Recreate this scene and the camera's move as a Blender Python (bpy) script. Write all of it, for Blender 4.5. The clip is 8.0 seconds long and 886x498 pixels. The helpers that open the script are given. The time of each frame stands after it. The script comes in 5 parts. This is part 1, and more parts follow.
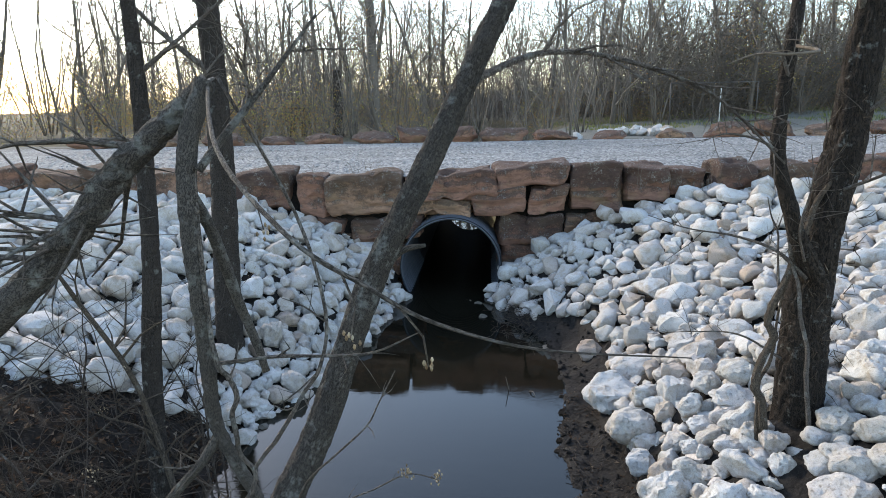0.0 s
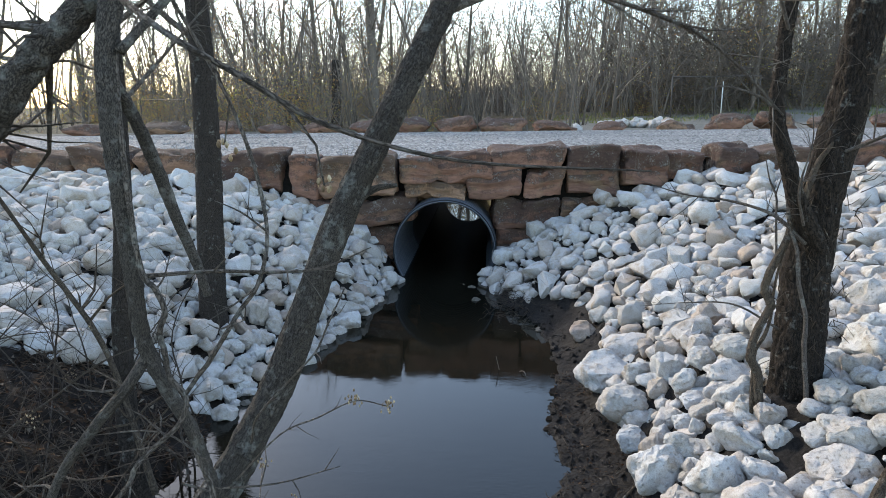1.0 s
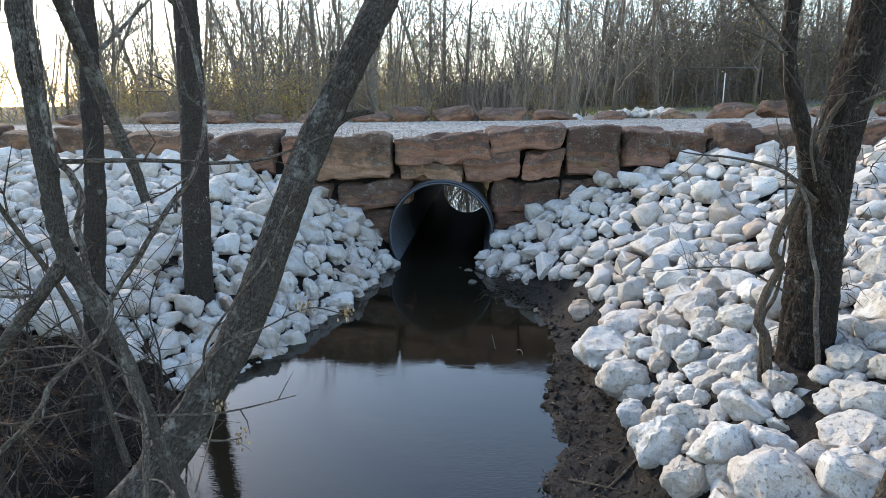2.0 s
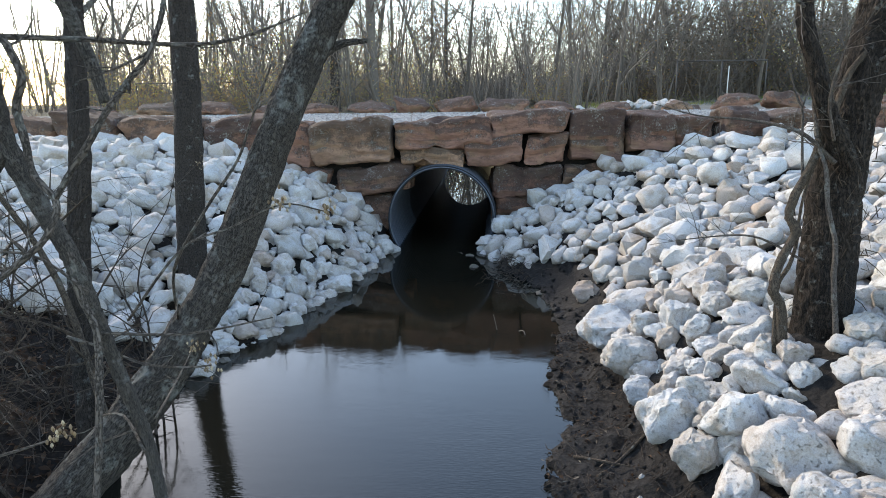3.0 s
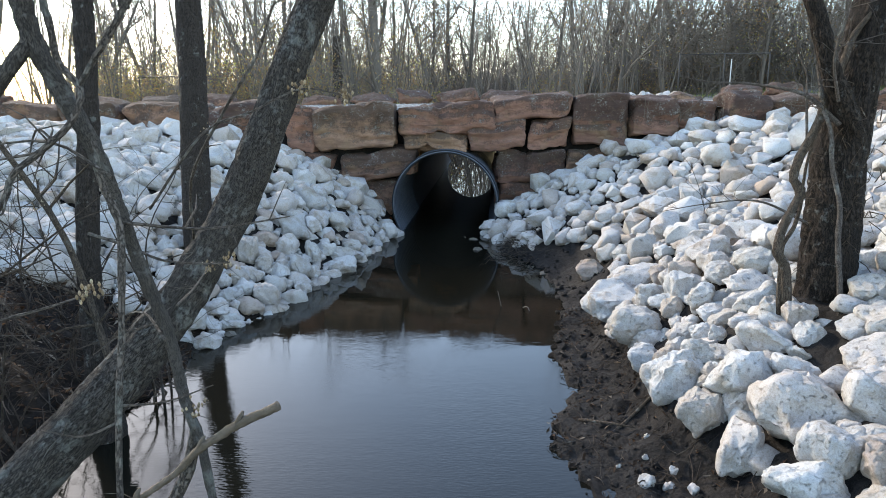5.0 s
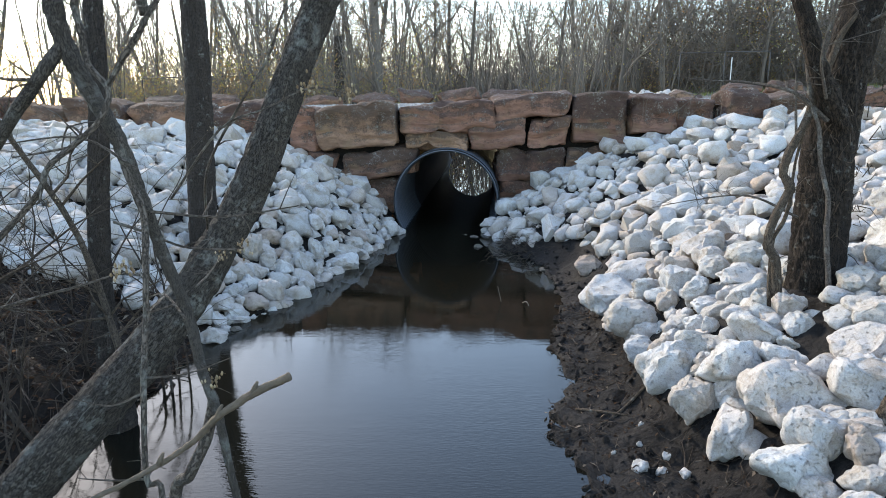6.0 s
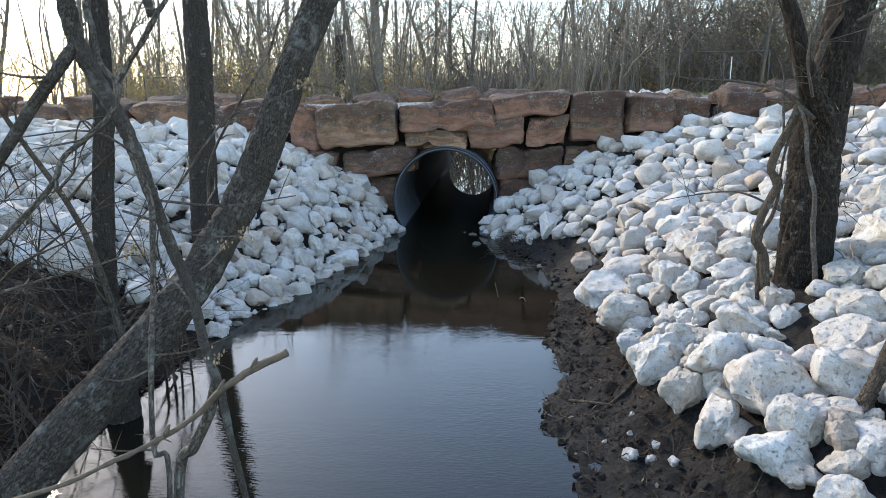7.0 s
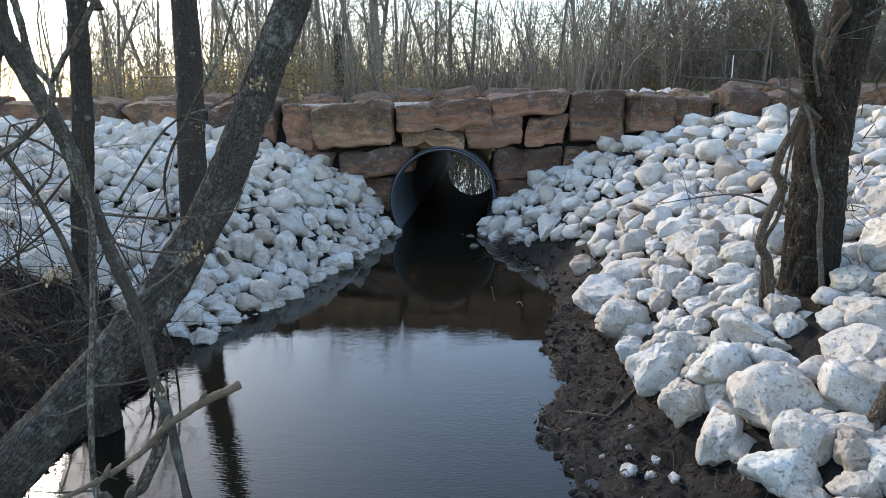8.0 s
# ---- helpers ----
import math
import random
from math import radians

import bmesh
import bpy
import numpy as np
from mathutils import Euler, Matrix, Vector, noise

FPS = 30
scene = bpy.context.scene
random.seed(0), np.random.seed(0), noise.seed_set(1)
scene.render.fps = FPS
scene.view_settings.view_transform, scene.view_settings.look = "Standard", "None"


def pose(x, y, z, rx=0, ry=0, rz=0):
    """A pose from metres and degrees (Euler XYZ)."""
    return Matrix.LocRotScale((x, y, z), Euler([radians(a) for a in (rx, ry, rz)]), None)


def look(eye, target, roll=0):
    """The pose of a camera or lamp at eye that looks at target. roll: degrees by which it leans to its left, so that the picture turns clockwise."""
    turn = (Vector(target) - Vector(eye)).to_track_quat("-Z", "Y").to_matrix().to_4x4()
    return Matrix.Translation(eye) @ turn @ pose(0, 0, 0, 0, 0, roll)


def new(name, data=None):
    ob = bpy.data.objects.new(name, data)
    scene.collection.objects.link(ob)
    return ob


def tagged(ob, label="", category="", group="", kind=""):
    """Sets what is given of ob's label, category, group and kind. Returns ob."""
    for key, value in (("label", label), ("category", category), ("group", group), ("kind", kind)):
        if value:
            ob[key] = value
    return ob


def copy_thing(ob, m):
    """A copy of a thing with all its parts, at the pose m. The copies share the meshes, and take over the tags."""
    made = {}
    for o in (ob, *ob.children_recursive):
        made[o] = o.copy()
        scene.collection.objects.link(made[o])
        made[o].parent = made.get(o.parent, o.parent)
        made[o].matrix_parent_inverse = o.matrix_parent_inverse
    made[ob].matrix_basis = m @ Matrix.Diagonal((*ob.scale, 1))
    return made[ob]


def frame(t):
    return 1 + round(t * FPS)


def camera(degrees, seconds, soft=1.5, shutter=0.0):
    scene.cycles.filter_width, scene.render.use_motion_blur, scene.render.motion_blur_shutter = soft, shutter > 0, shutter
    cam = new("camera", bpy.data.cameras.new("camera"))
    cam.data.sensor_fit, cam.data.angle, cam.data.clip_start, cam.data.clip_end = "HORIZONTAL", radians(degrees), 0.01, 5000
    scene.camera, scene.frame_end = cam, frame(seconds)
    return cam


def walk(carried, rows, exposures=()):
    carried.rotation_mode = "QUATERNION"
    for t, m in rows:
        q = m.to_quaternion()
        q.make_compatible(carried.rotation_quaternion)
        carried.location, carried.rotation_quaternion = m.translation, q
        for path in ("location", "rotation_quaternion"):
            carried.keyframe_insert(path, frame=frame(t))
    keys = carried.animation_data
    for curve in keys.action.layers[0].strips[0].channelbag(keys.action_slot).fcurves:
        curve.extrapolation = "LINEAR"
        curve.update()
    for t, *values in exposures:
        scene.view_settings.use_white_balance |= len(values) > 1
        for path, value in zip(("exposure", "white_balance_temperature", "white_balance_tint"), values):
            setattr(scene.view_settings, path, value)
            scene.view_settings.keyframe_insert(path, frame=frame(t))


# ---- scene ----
cam = camera(70.3, 8.0, soft=0.8)
PATH = [
    (0, (0.324, -7.759, 2.315), (0.222, -5.812, 1.866), -1.2),
    (0.5, (0.359, -7.718, 2.206), (0.255, -5.772, 1.758), -0.9),
    (1, (0.404, -7.664, 2.108), (0.299, -5.719, 1.654), -0.7),
    (1.5, (0.439, -7.605, 1.993), (0.333, -5.661, 1.537), -0.7),
    (3, (0.45, -7.442, 1.707), (0.337, -5.499, 1.246), -0.7),
    (3.5, (0.448, -7.45, 1.632), (0.332, -5.508, 1.169), -0.7),
    (4, (0.445, -7.455, 1.579), (0.328, -5.513, 1.114), -0.7),
    (4.5, (0.429, -7.472, 1.557), (0.312, -5.53, 1.092), -0.7),
    (6, (0.446, -7.588, 1.552), (0.321, -5.647, 1.085), -1.0),
    (6.5, (0.457, -7.646, 1.544), (0.329, -5.705, 1.077), -1.0),
    (7, (0.475, -7.663, 1.546), (0.346, -5.723, 1.078), -1.0),
    (7.5, (0.498, -7.629, 1.547), (0.366, -5.689, 1.078), -1.1),
    (8, (0.513, -7.544, 1.548), (0.38, -5.605, 1.078), -1.1),
]
walk(cam, [(t, look(eye, target, roll)) for t, eye, target, roll in PATH], ((0.0, 2.15, 7300, 10), (0.5, 2.0, 7300, 10), (1.0, 2.1, 7300, 10), (1.5, 2.23, 7300, 10), (3.0, 2.3, 7300, 10), (4.5, 2.39, 7300, 10), (6.0, 2.37, 7300, 10), (7.5, 2.3, 7300, 10), (8.0, 2.21, 7300, 10)))

# ---- light ----
SUN_TURN, SUN_HEIGHT = -43.0, 27.0
world = bpy.data.worlds.new("sky")
scene.world = world
world.use_nodes = True
wn = world.node_tree.nodes
sky = wn.new("ShaderNodeTexSky")
sky.sky_type, sky.sun_disc = "NISHITA", False
sky.sun_elevation, sky.sun_rotation = radians(SUN_HEIGHT), radians(SUN_TURN)
sky.air_density, sky.dust_density, sky.ozone_density = 1.0, 0.4, 1.6
wn["Background"].inputs["Strength"].default_value = 0.15
world.node_tree.links.new(sky.outputs[0], wn["Background"].inputs["Color"])
sun = new("sun", bpy.data.lights.new("sun", "SUN"))
sun.data.energy, sun.data.angle, sun.data.color = 0.95, radians(8.0), (1.0, 0.90, 0.76)
toward = Vector((math.sin(radians(SUN_TURN)) * math.cos(radians(SUN_HEIGHT)), math.cos(radians(SUN_TURN)) * math.cos(radians(SUN_HEIGHT)), math.sin(radians(SUN_HEIGHT))))
sun.matrix_world = look((0, 0, 30), Vector((0, 0, 30)) - toward)


# ---- materials ----
class Nodes:
    """A small writer of node materials."""

    def __init__(self, name):
        self.mat = bpy.data.materials.new(name)
        self.mat.use_nodes = True
        self.tree = self.mat.node_tree
        self.bsdf = self.tree.nodes["Principled BSDF"]

    def node(self, kind, **inputs):
        n = self.tree.nodes.new("ShaderNode" + kind)
        for key, value in inputs.items():
            self.put(n.inputs[key.replace("_", " ")], value)
        return n

    def put(self, socket, value):
        if isinstance(value, bpy.types.NodeSocket):
            self.tree.links.new(value, socket)
        else:
            socket.default_value = value

    def set(self, **inputs):
        for key, value in inputs.items():
            self.put(self.bsdf.inputs[key.replace("_", " ")], value)

    def coord(self, which="Object", stretch=(1, 1, 1)):
        tc = self.node("TexCoord")
        mp = self.node("Mapping", Vector=tc.outputs[which], Scale=stretch)
        return mp.outputs[0]

    def noise(self, vec, scale, detail=4, rough=0.55, out="Fac"):
        return self.node("TexNoise", Vector=vec, Scale=scale, Detail=detail, Roughness=rough).outputs[out]

    def voronoi(self, vec, scale, feature="F1", out="Distance"):
        n = self.node("TexVoronoi", Vector=vec, Scale=scale)
        n.feature = feature
        return n.outputs[out]

    def ramp(self, fac, stops):
        n = self.node("ValToRGB", Fac=fac)
        el = n.color_ramp.elements
        while len(el) < len(stops):
            el.new(0.5)
        for e, (at, col) in zip(el, stops):
            e.position = at
            e.color = (*col, 1) if len(col) == 3 else col
        return n.outputs[0]

    def mix(self, fac, a, b, kind="MIX"):
        n = self.tree.nodes.new("ShaderNodeMix")
        n.data_type, n.blend_type = "RGBA", kind
        for i, v in ((0, fac), (6, a), (7, b)):
            if not isinstance(v, bpy.types.NodeSocket) and i > 0 and len(v) == 3:
                v = (*v, 1)
            self.put(n.inputs[i], v)
        return n.outputs[2]

    def math(self, op, a, b=0.5, c=0.5):
        n = self.tree.nodes.new("ShaderNodeMath")
        n.operation = op
        for i, v in enumerate((a, b, c)):
            self.put(n.inputs[i], v)
        return n.outputs[0]

    def bump(self, height, strength, distance, after=None):
        n = self.node("Bump", Height=height, Strength=strength, Distance=distance)
        if after is not None:
            self.put(n.inputs["Normal"], after)
        return n.outputs[0]

    def up(self):
        """How far the surface faces up, 0 to 1."""
        g = self.node("NewGeometry")
        s = self.node("SeparateXYZ", Vector=g.outputs["Normal"])
        return s.outputs["Z"]

    def rand(self, island=False):
        return self.node("NewGeometry").outputs["Random Per Island"] if island else self.node("ObjectInfo").outputs["Random"]


def lime_material(name, island):
    """Pale quarried limestone with dusty pits and cream and pink tints."""
    m = Nodes(name)
    v = m.coord()
    r = m.rand(island)
    geo = m.node("NewGeometry").outputs["Position"]
    tone = m.ramp(r, [(0.0, (0.36, 0.35, 0.335)), (0.25, (0.47, 0.46, 0.445)), (0.5, (0.44, 0.395, 0.36)), (0.66, (0.39, 0.375, 0.345)), (0.75, (0.34, 0.27, 0.22)), (0.8, (0.49, 0.485, 0.465)), (1.0, (0.43, 0.40, 0.375))])
    blot = m.ramp(m.noise(geo, 7, 7, 0.68), [(0.46, (0.0, 0.0, 0.0)), (0.66, (1, 1, 1))])
    col = m.mix(m.math("MULTIPLY", blot, 0.5), tone, (0.37, 0.31, 0.235), "MIX")
    pits = m.ramp(m.noise(geo, 62, 5, 0.7), [(0.29, (0.42, 0.37, 0.31)), (0.36, (1.0, 1.0, 1.0))])
    col = m.mix(0.6, col, pits, "MULTIPLY")
    grit = m.ramp(m.noise(geo, 150, 4, 0.8), [(0.34, (0.62, 0.60, 0.57)), (0.5, (1.0, 1.0, 1.0)), (0.66, (1.16, 1.16, 1.15))])
    col = m.mix(0.7, col, grit, "MULTIPLY")
    stain = m.ramp(m.noise(geo, 21, 6, 0.75), [(0.50, (1, 1, 1)), (0.64, (0.70, 0.62, 0.53))])
    col = m.mix(0.4, col, stain, "MULTIPLY")
    dirt = m.ramp(m.noise(geo, 3.5, 6, 0.7), [(0.52, (1, 1, 1)), (0.68, (0.60, 0.52, 0.43))])
    col = m.mix(0.75, col, dirt, "MULTIPLY")
    low = m.bump(m.noise(geo, 16, 6, 0.6), 0.4, 0.02)
    mid = m.bump(m.noise(geo, 70, 6, 0.75), 0.6, 0.008, low)
    holes = m.ramp(m.noise(geo, 62, 5, 0.7), [(0.28, (0, 0, 0)), (0.42, (1, 1, 1))])
    nrm = m.bump(holes, 0.9, 0.008, mid)
    m.set(Base_Color=col, Roughness=0.92, Normal=nrm, Specular_IOR_Level=0.2)
    return m.mat


def sandstone_material(name, crust=0.0):
    """Red-brown sandstone with bedding lines, worn tops and patches of dark and pale lichen."""
    m = Nodes(name)
    geo = m.node("NewGeometry").outputs["Position"]
    r = m.rand()
    tone = m.ramp(r, [(0.0, (0.17, 0.095, 0.07)), (0.3, (0.29, 0.158, 0.113)), (0.6, (0.225, 0.128, 0.095)), (0.85, (0.35, 0.225, 0.148)), (1.0, (0.24, 0.152, 0.118))])
    flat = m.node("Mapping", Vector=geo, Scale=(1, 1, 2.6)).outputs[0]
    beds = m.ramp(m.noise(flat, 7, 8, 0.7), [(0.3, (0.45, 0.42, 0.40)), (0.5, (1.0, 0.95, 0.9)), (0.7, (1.5, 1.4, 1.3))])
    col = m.mix(0.7, tone, beds, "MULTIPLY")
    ochre = m.ramp(m.noise(geo, 3.1, 4, 0.6), [(0.52, (0, 0, 0)), (0.66, (1, 1, 1))])
    col = m.mix(m.math("MULTIPLY", ochre, 0.5), col, (0.25, 0.175, 0.10))
    top = m.math("ADD", m.math("ADD", m.math("MULTIPLY", m.up(), 0.2), m.math("MULTIPLY", m.math("ADD", m.math("MULTIPLY", m.node("SeparateXYZ", Vector=m.coord("Generated")).outputs["Z"], 1.0 + 5.0 * crust), -0.5 + crust - 5.0 * crust * 0.45), 0.16 + 0.12 * crust)), m.math("ADD", m.math("MULTIPLY", m.noise(geo, 4.0, 6, 0.7), 0.75), m.math("MULTIPLY", m.noise(geo, 17, 6, 0.75), 0.24)))
    top = m.math("ADD", top, m.math("MULTIPLY", m.math("SUBTRACT", m.noise(geo, 55, 6, 0.75), 0.5), 0.45))
    dark = m.ramp(top, [(0.49, (0, 0, 0)), (0.63, (1, 1, 1))])
    col = m.mix(m.math("MULTIPLY", dark, 0.68), col, (0.024, 0.021, 0.019))
    wide = m.ramp(m.noise(geo, 5.5, 7, 0.75), [(0.56, (0, 0, 0)), (0.68, (1, 1, 1))])
    col = m.mix(m.math("MULTIPLY", wide, 0.25), col, (0.29, 0.21, 0.15))
    pale = m.ramp(m.math("ADD", m.math("MULTIPLY", m.noise(geo, 42, 6, 0.8), 0.6), m.math("MULTIPLY", m.noise(geo, 8, 4, 0.6), 0.4)), [(0.54, (0, 0, 0)), (0.64, (1, 1, 1))])
    col = m.mix(m.math("MULTIPLY", m.math("MULTIPLY", pale, dark), 0.75), col, (0.30, 0.30, 0.27))
    n1 = m.bump(m.noise(flat, 9, 8, 0.7), 0.9, 0.05)
    n2 = m.bump(m.noise(geo, 60, 7, 0.75), 0.9, 0.016, n1)
    m.set(Base_Color=col, Roughness=0.9, Normal=n2, Specular_IOR_Level=0.25)
    return m.mat


def bark_material(name, dark, light, lichen=0.0, ridge=1.0):
    """Furrowed bark along the stem, with patches of grey lichen."""
    m = Nodes(name)
    v = m.coord("UV", (1, 1, 1))
    geo = m.node("NewGeometry").outputs["Position"]
    run = m.node("Mapping", Vector=v, Scale=(1, 0.34, 1)).outputs[0]
    vein = m.math("ABSOLUTE", m.math("SUBTRACT", m.noise(run, 95 * ridge, 3, 0.6), 0.5))
    fine = m.noise(v, 190, 6, 0.75)
    ragged = m.math("ADD", vein, m.math("MULTIPLY", m.math("SUBTRACT", fine, 0.5), 0.09))
    plate = m.ramp(ragged, [(0.005, (0, 0, 0)), (0.075, (1, 1, 1))])
    tone = m.noise(geo, 6, 4, 0.6)
    col = m.mix(m.math("MULTIPLY", m.math("ADD", m.math("MULTIPLY", plate, 0.75), 0.1), m.math("ADD", m.math("MULTIPLY", fine, 0.7), m.math("MULTIPLY", tone, 0.5))), dark, light)
    if lichen:
        spots = m.ramp(m.noise(geo, 17, 6, 0.7), [(0.60 - 0.16 * lichen, (0, 0, 0)), (0.70 - 0.16 * lichen, (1, 1, 1))])
        crust = m.math("MULTIPLY", spots, m.math("ADD", m.math("MULTIPLY", m.noise(geo, 95, 5, 0.75), 0.8), 0.05))
        col = m.mix(crust, col, (0.29, 0.29, 0.26))
    n1 = m.bump(plate, 0.9, 0.006 / ridge)
    n2 = m.bump(fine, 0.8, 0.006, n1)
    m.set(Base_Color=col, Roughness=0.92, Normal=n2, Specular_IOR_Level=0.2)
    return m.mat


def plain_material(name, a, b, scale=20, rough=0.85, bump=0.3, depth=0.01, spec=0.3, rand=0.0):
    m = Nodes(name)
    geo = m.node("NewGeometry").outputs["Position"]
    col = m.mix(m.noise(geo, scale, 5, 0.65), a, b)
    if rand:
        col = m.mix(rand, col, m.ramp(m.rand(True), [(0, (0.35, 0.35, 0.35)), (1, (1.7, 1.6, 1.5))]), "MULTIPLY")
    m.set(Base_Color=col, Roughness=rough, Normal=m.bump(m.noise(geo, scale * 4, 5, 0.7), bump, depth), Specular_IOR_Level=spec)
    return m.mat


def ground_material(name, stops, wet=0.0, grain=40, relief=0.03):
    m = Nodes(name)
    geo = m.node("NewGeometry").outputs["Position"]
    big = m.noise(geo, 1.7, 5, 0.6)
    col = m.ramp(m.math("ADD", m.math("MULTIPLY", m.noise(geo, grain, 6, 0.75), 0.75), m.math("MULTIPLY", big, 0.25)), stops)
    n1 = m.bump(m.noise(geo, 9, 6, 0.7), 0.9, relief)
    n2 = m.bump(m.noise(geo, 48, 5, 0.75), 0.8, relief * 0.3, n1)
    rough = m.ramp(m.noise(geo, 3.0, 3), [(0.35, (0.95 - 0.55 * wet,) * 3), (0.65, (0.95 - 0.15 * wet,) * 3)])
    m.set(Base_Color=col, Roughness=rough, Normal=n2, Specular_IOR_Level=0.2 + 0.25 * wet)
    return m.mat


def gravel_material():
    m = Nodes("gravel")
    geo = m.node("NewGeometry").outputs["Position"]
    cell = m.node("TexVoronoi", Vector=geo, Scale=30.0)
    tone = m.ramp(m.node("SeparateColor", Color=cell.outputs["Color"]).outputs[0], [(0, (0.075, 0.075, 0.075)), (0.5, (0.185, 0.185, 0.18)), (1, (0.37, 0.36, 0.345))])
    tracks = m.ramp(m.noise(m.node("Mapping", Vector=geo, Scale=(0.15, 1, 1)).outputs[0], 1.2, 4), [(0.35, (0.72, 0.70, 0.67)), (0.65, (1.05, 1.05, 1.05))])
    col = m.mix(0.8, tone, tracks, "MULTIPLY")
    m.set(Base_Color=col, Roughness=0.95, Normal=m.bump(cell.outputs["Distance"], 0.9, -0.02), Specular_IOR_Level=0.2)
    return m.mat


def water_material():
    m = Nodes("pond_water")
    geo = m.node("NewGeometry").outputs["Position"]
    run = m.node("Mapping", Vector=geo, Rotation=(0, 0, 0.12), Scale=(1.0, 4.0, 1)).outputs[0]
    calm = m.ramp(m.noise(geo, 0.8, 3, 0.5), [(0.38, (0.12, 0.12, 0.12)), (0.66, (1, 1, 1))])
    # the headwall shelters the creek from the breeze
    south = m.math("MULTIPLY", m.node("SeparateXYZ", Vector=geo).outputs["Y"], -0.25)
    shelter = m.node("Clamp", Value=m.math("ADD", south, -0.35), Min=0.02, Max=1.0).outputs[0]
    rip = m.bump(m.math("MULTIPLY", m.math("MULTIPLY", m.noise(run, 24, 2, 0.5), calm), shelter), 0.13, 0.008)
    swell = m.bump(m.math("MULTIPLY", m.noise(run, 3.0, 2, 0.5), shelter), 0.02, 0.03, rip)
    murk = m.mix(m.noise(geo, 1.1, 4, 0.6), (0.004, 0.004, 0.003), (0.010, 0.009, 0.006))
    m.set(Base_Color=murk, Roughness=0.008, IOR=1.333, Normal=swell, Specular_IOR_Level=0.5)
    return m.mat


def pipe_material():
    m = Nodes("galvanised_steel")
    geo = m.node("NewGeometry").outputs["Position"]
    col = m.mix(m.noise(geo, 6, 6, 0.7), (0.05, 0.06, 0.075), (0.13, 0.145, 0.165))
    rust = m.ramp(m.noise(geo, 3.2, 6, 0.75), [(0.56, (0, 0, 0)), (0.70, (1, 1, 1))])
    col = m.mix(m.math("MULTIPLY", rust, 0.6), col, (0.09, 0.065, 0.05))
    m.set(Base_Color=col, Metallic=0.55, Roughness=0.5, Normal=m.bump(m.noise(geo, 70, 4), 0.15, 0.004))
    return m.mat


def leaf_material(name, stops):
    m = Nodes(name)
    col = m.ramp(m.rand(True), stops)
    m.set(Base_Color=col, Roughness=0.8, Specular_IOR_Level=0.2)
    thin = m.node("BsdfTranslucent", Color=col)
    both = m.node("MixShader", Fac=0.5)
    m.tree.links.new(m.bsdf.outputs[0], both.inputs[1])
    m.tree.links.new(thin.outputs[0], both.inputs[2])
    m.tree.links.new(both.outputs[0], m.tree.nodes["Material Output"].inputs["Surface"])
    return m.mat


LIME, LIME_LOOSE = lime_material("limestone", False), lime_material("limestone_loose", True)
SANDSTONE, CRUSTED = sandstone_material("sandstone", 0.1), sandstone_material("crusted_sandstone", 0.42)
BARK_LICHEN = bark_material("lichened_bark", (0.011, 0.009, 0.0075), (0.155, 0.132, 0.11), 0.36, 1.7)
BARK_DARK = bark_material("dark_bark", (0.012, 0.0095, 0.0075), (0.105, 0.083, 0.067), 0.1, 1.1)
BARK_RIGHT = bark_material("brown_bark", (0.006, 0.0045, 0.0035), (0.075, 0.056, 0.042), 0.1, 1.0)
BARK_SAPLING = bark_material("sapling_bark", (0.03, 0.025, 0.021), (0.17, 0.147, 0.125), 0.45, 3.0)
BARK_VINE = bark_material("vine_bark", (0.035, 0.026, 0.019), (0.19, 0.145, 0.105), 0.2, 1.4)
BARK_THIN = bark_material("twig_bark", (0.05, 0.041, 0.034), (0.23, 0.19, 0.158), 0.4, 1.8)
BARK_BRUSH = bark_material("brush_bark", (0.035, 0.026, 0.02), (0.165, 0.128, 0.1), 0.1, 1.6)
BARK_FAR = plain_material("far_bark", (0.05, 0.042, 0.035), (0.16, 0.138, 0.116), 5, rand=0.4)
TWIG_FAR = plain_material("far_twigs", (0.085, 0.07, 0.058), (0.27, 0.235, 0.20), 1.1, rand=0.75)
DEADWOOD = plain_material("bleached_deadwood", (0.035, 0.025, 0.018), (0.20, 0.155, 0.11), 75, 0.8, 0.8, 0.006)
VINE = plain_material("pale_vine", (0.07, 0.052, 0.04), (0.20, 0.16, 0.125), 50, 0.85, 0.4, 0.004)
MUD = ground_material("wet_mud", [(0.36, (0.004, 0.0035, 0.003)), (0.5, (0.014, 0.011, 0.009)), (0.75, (0.042, 0.034, 0.028))], 0.3, 40, 0.08)
LITTER = ground_material("leaf_litter", [(0.30, (0.0055, 0.0038, 0.0028)), (0.5, (0.017, 0.0112, 0.0076)), (0.75, (0.044, 0.03, 0.02))], 0.1, 55, 0.05)
FLOOR = ground_material("woodland_floor", [(0.3, (0.05, 0.045, 0.025)), (0.5, (0.11, 0.09, 0.055)), (0.7, (0.19, 0.15, 0.10))], 0.0, 14, 0.05)
DIRT = ground_material("dusty_dirt", [(0.3, (0.07, 0.065, 0.055)), (0.5, (0.13, 0.125, 0.105)), (0.72, (0.24, 0.22, 0.19))], 0.0, 25, 0.03)
GRAVEL, WATER, STEEL = gravel_material(), water_material(), pipe_material()
GRIT = plain_material("road_grit", (0.13, 0.13, 0.127), (0.33, 0.32, 0.31), 40, 0.95, rand=0.6)
DEAD_LEAF = leaf_material("dead_leaves", [(0, (0.026, 0.016, 0.010)), (0.5, (0.062, 0.037, 0.023)), (0.9, (0.12, 0.074, 0.046)), (1, (0.30, 0.245, 0.185))])
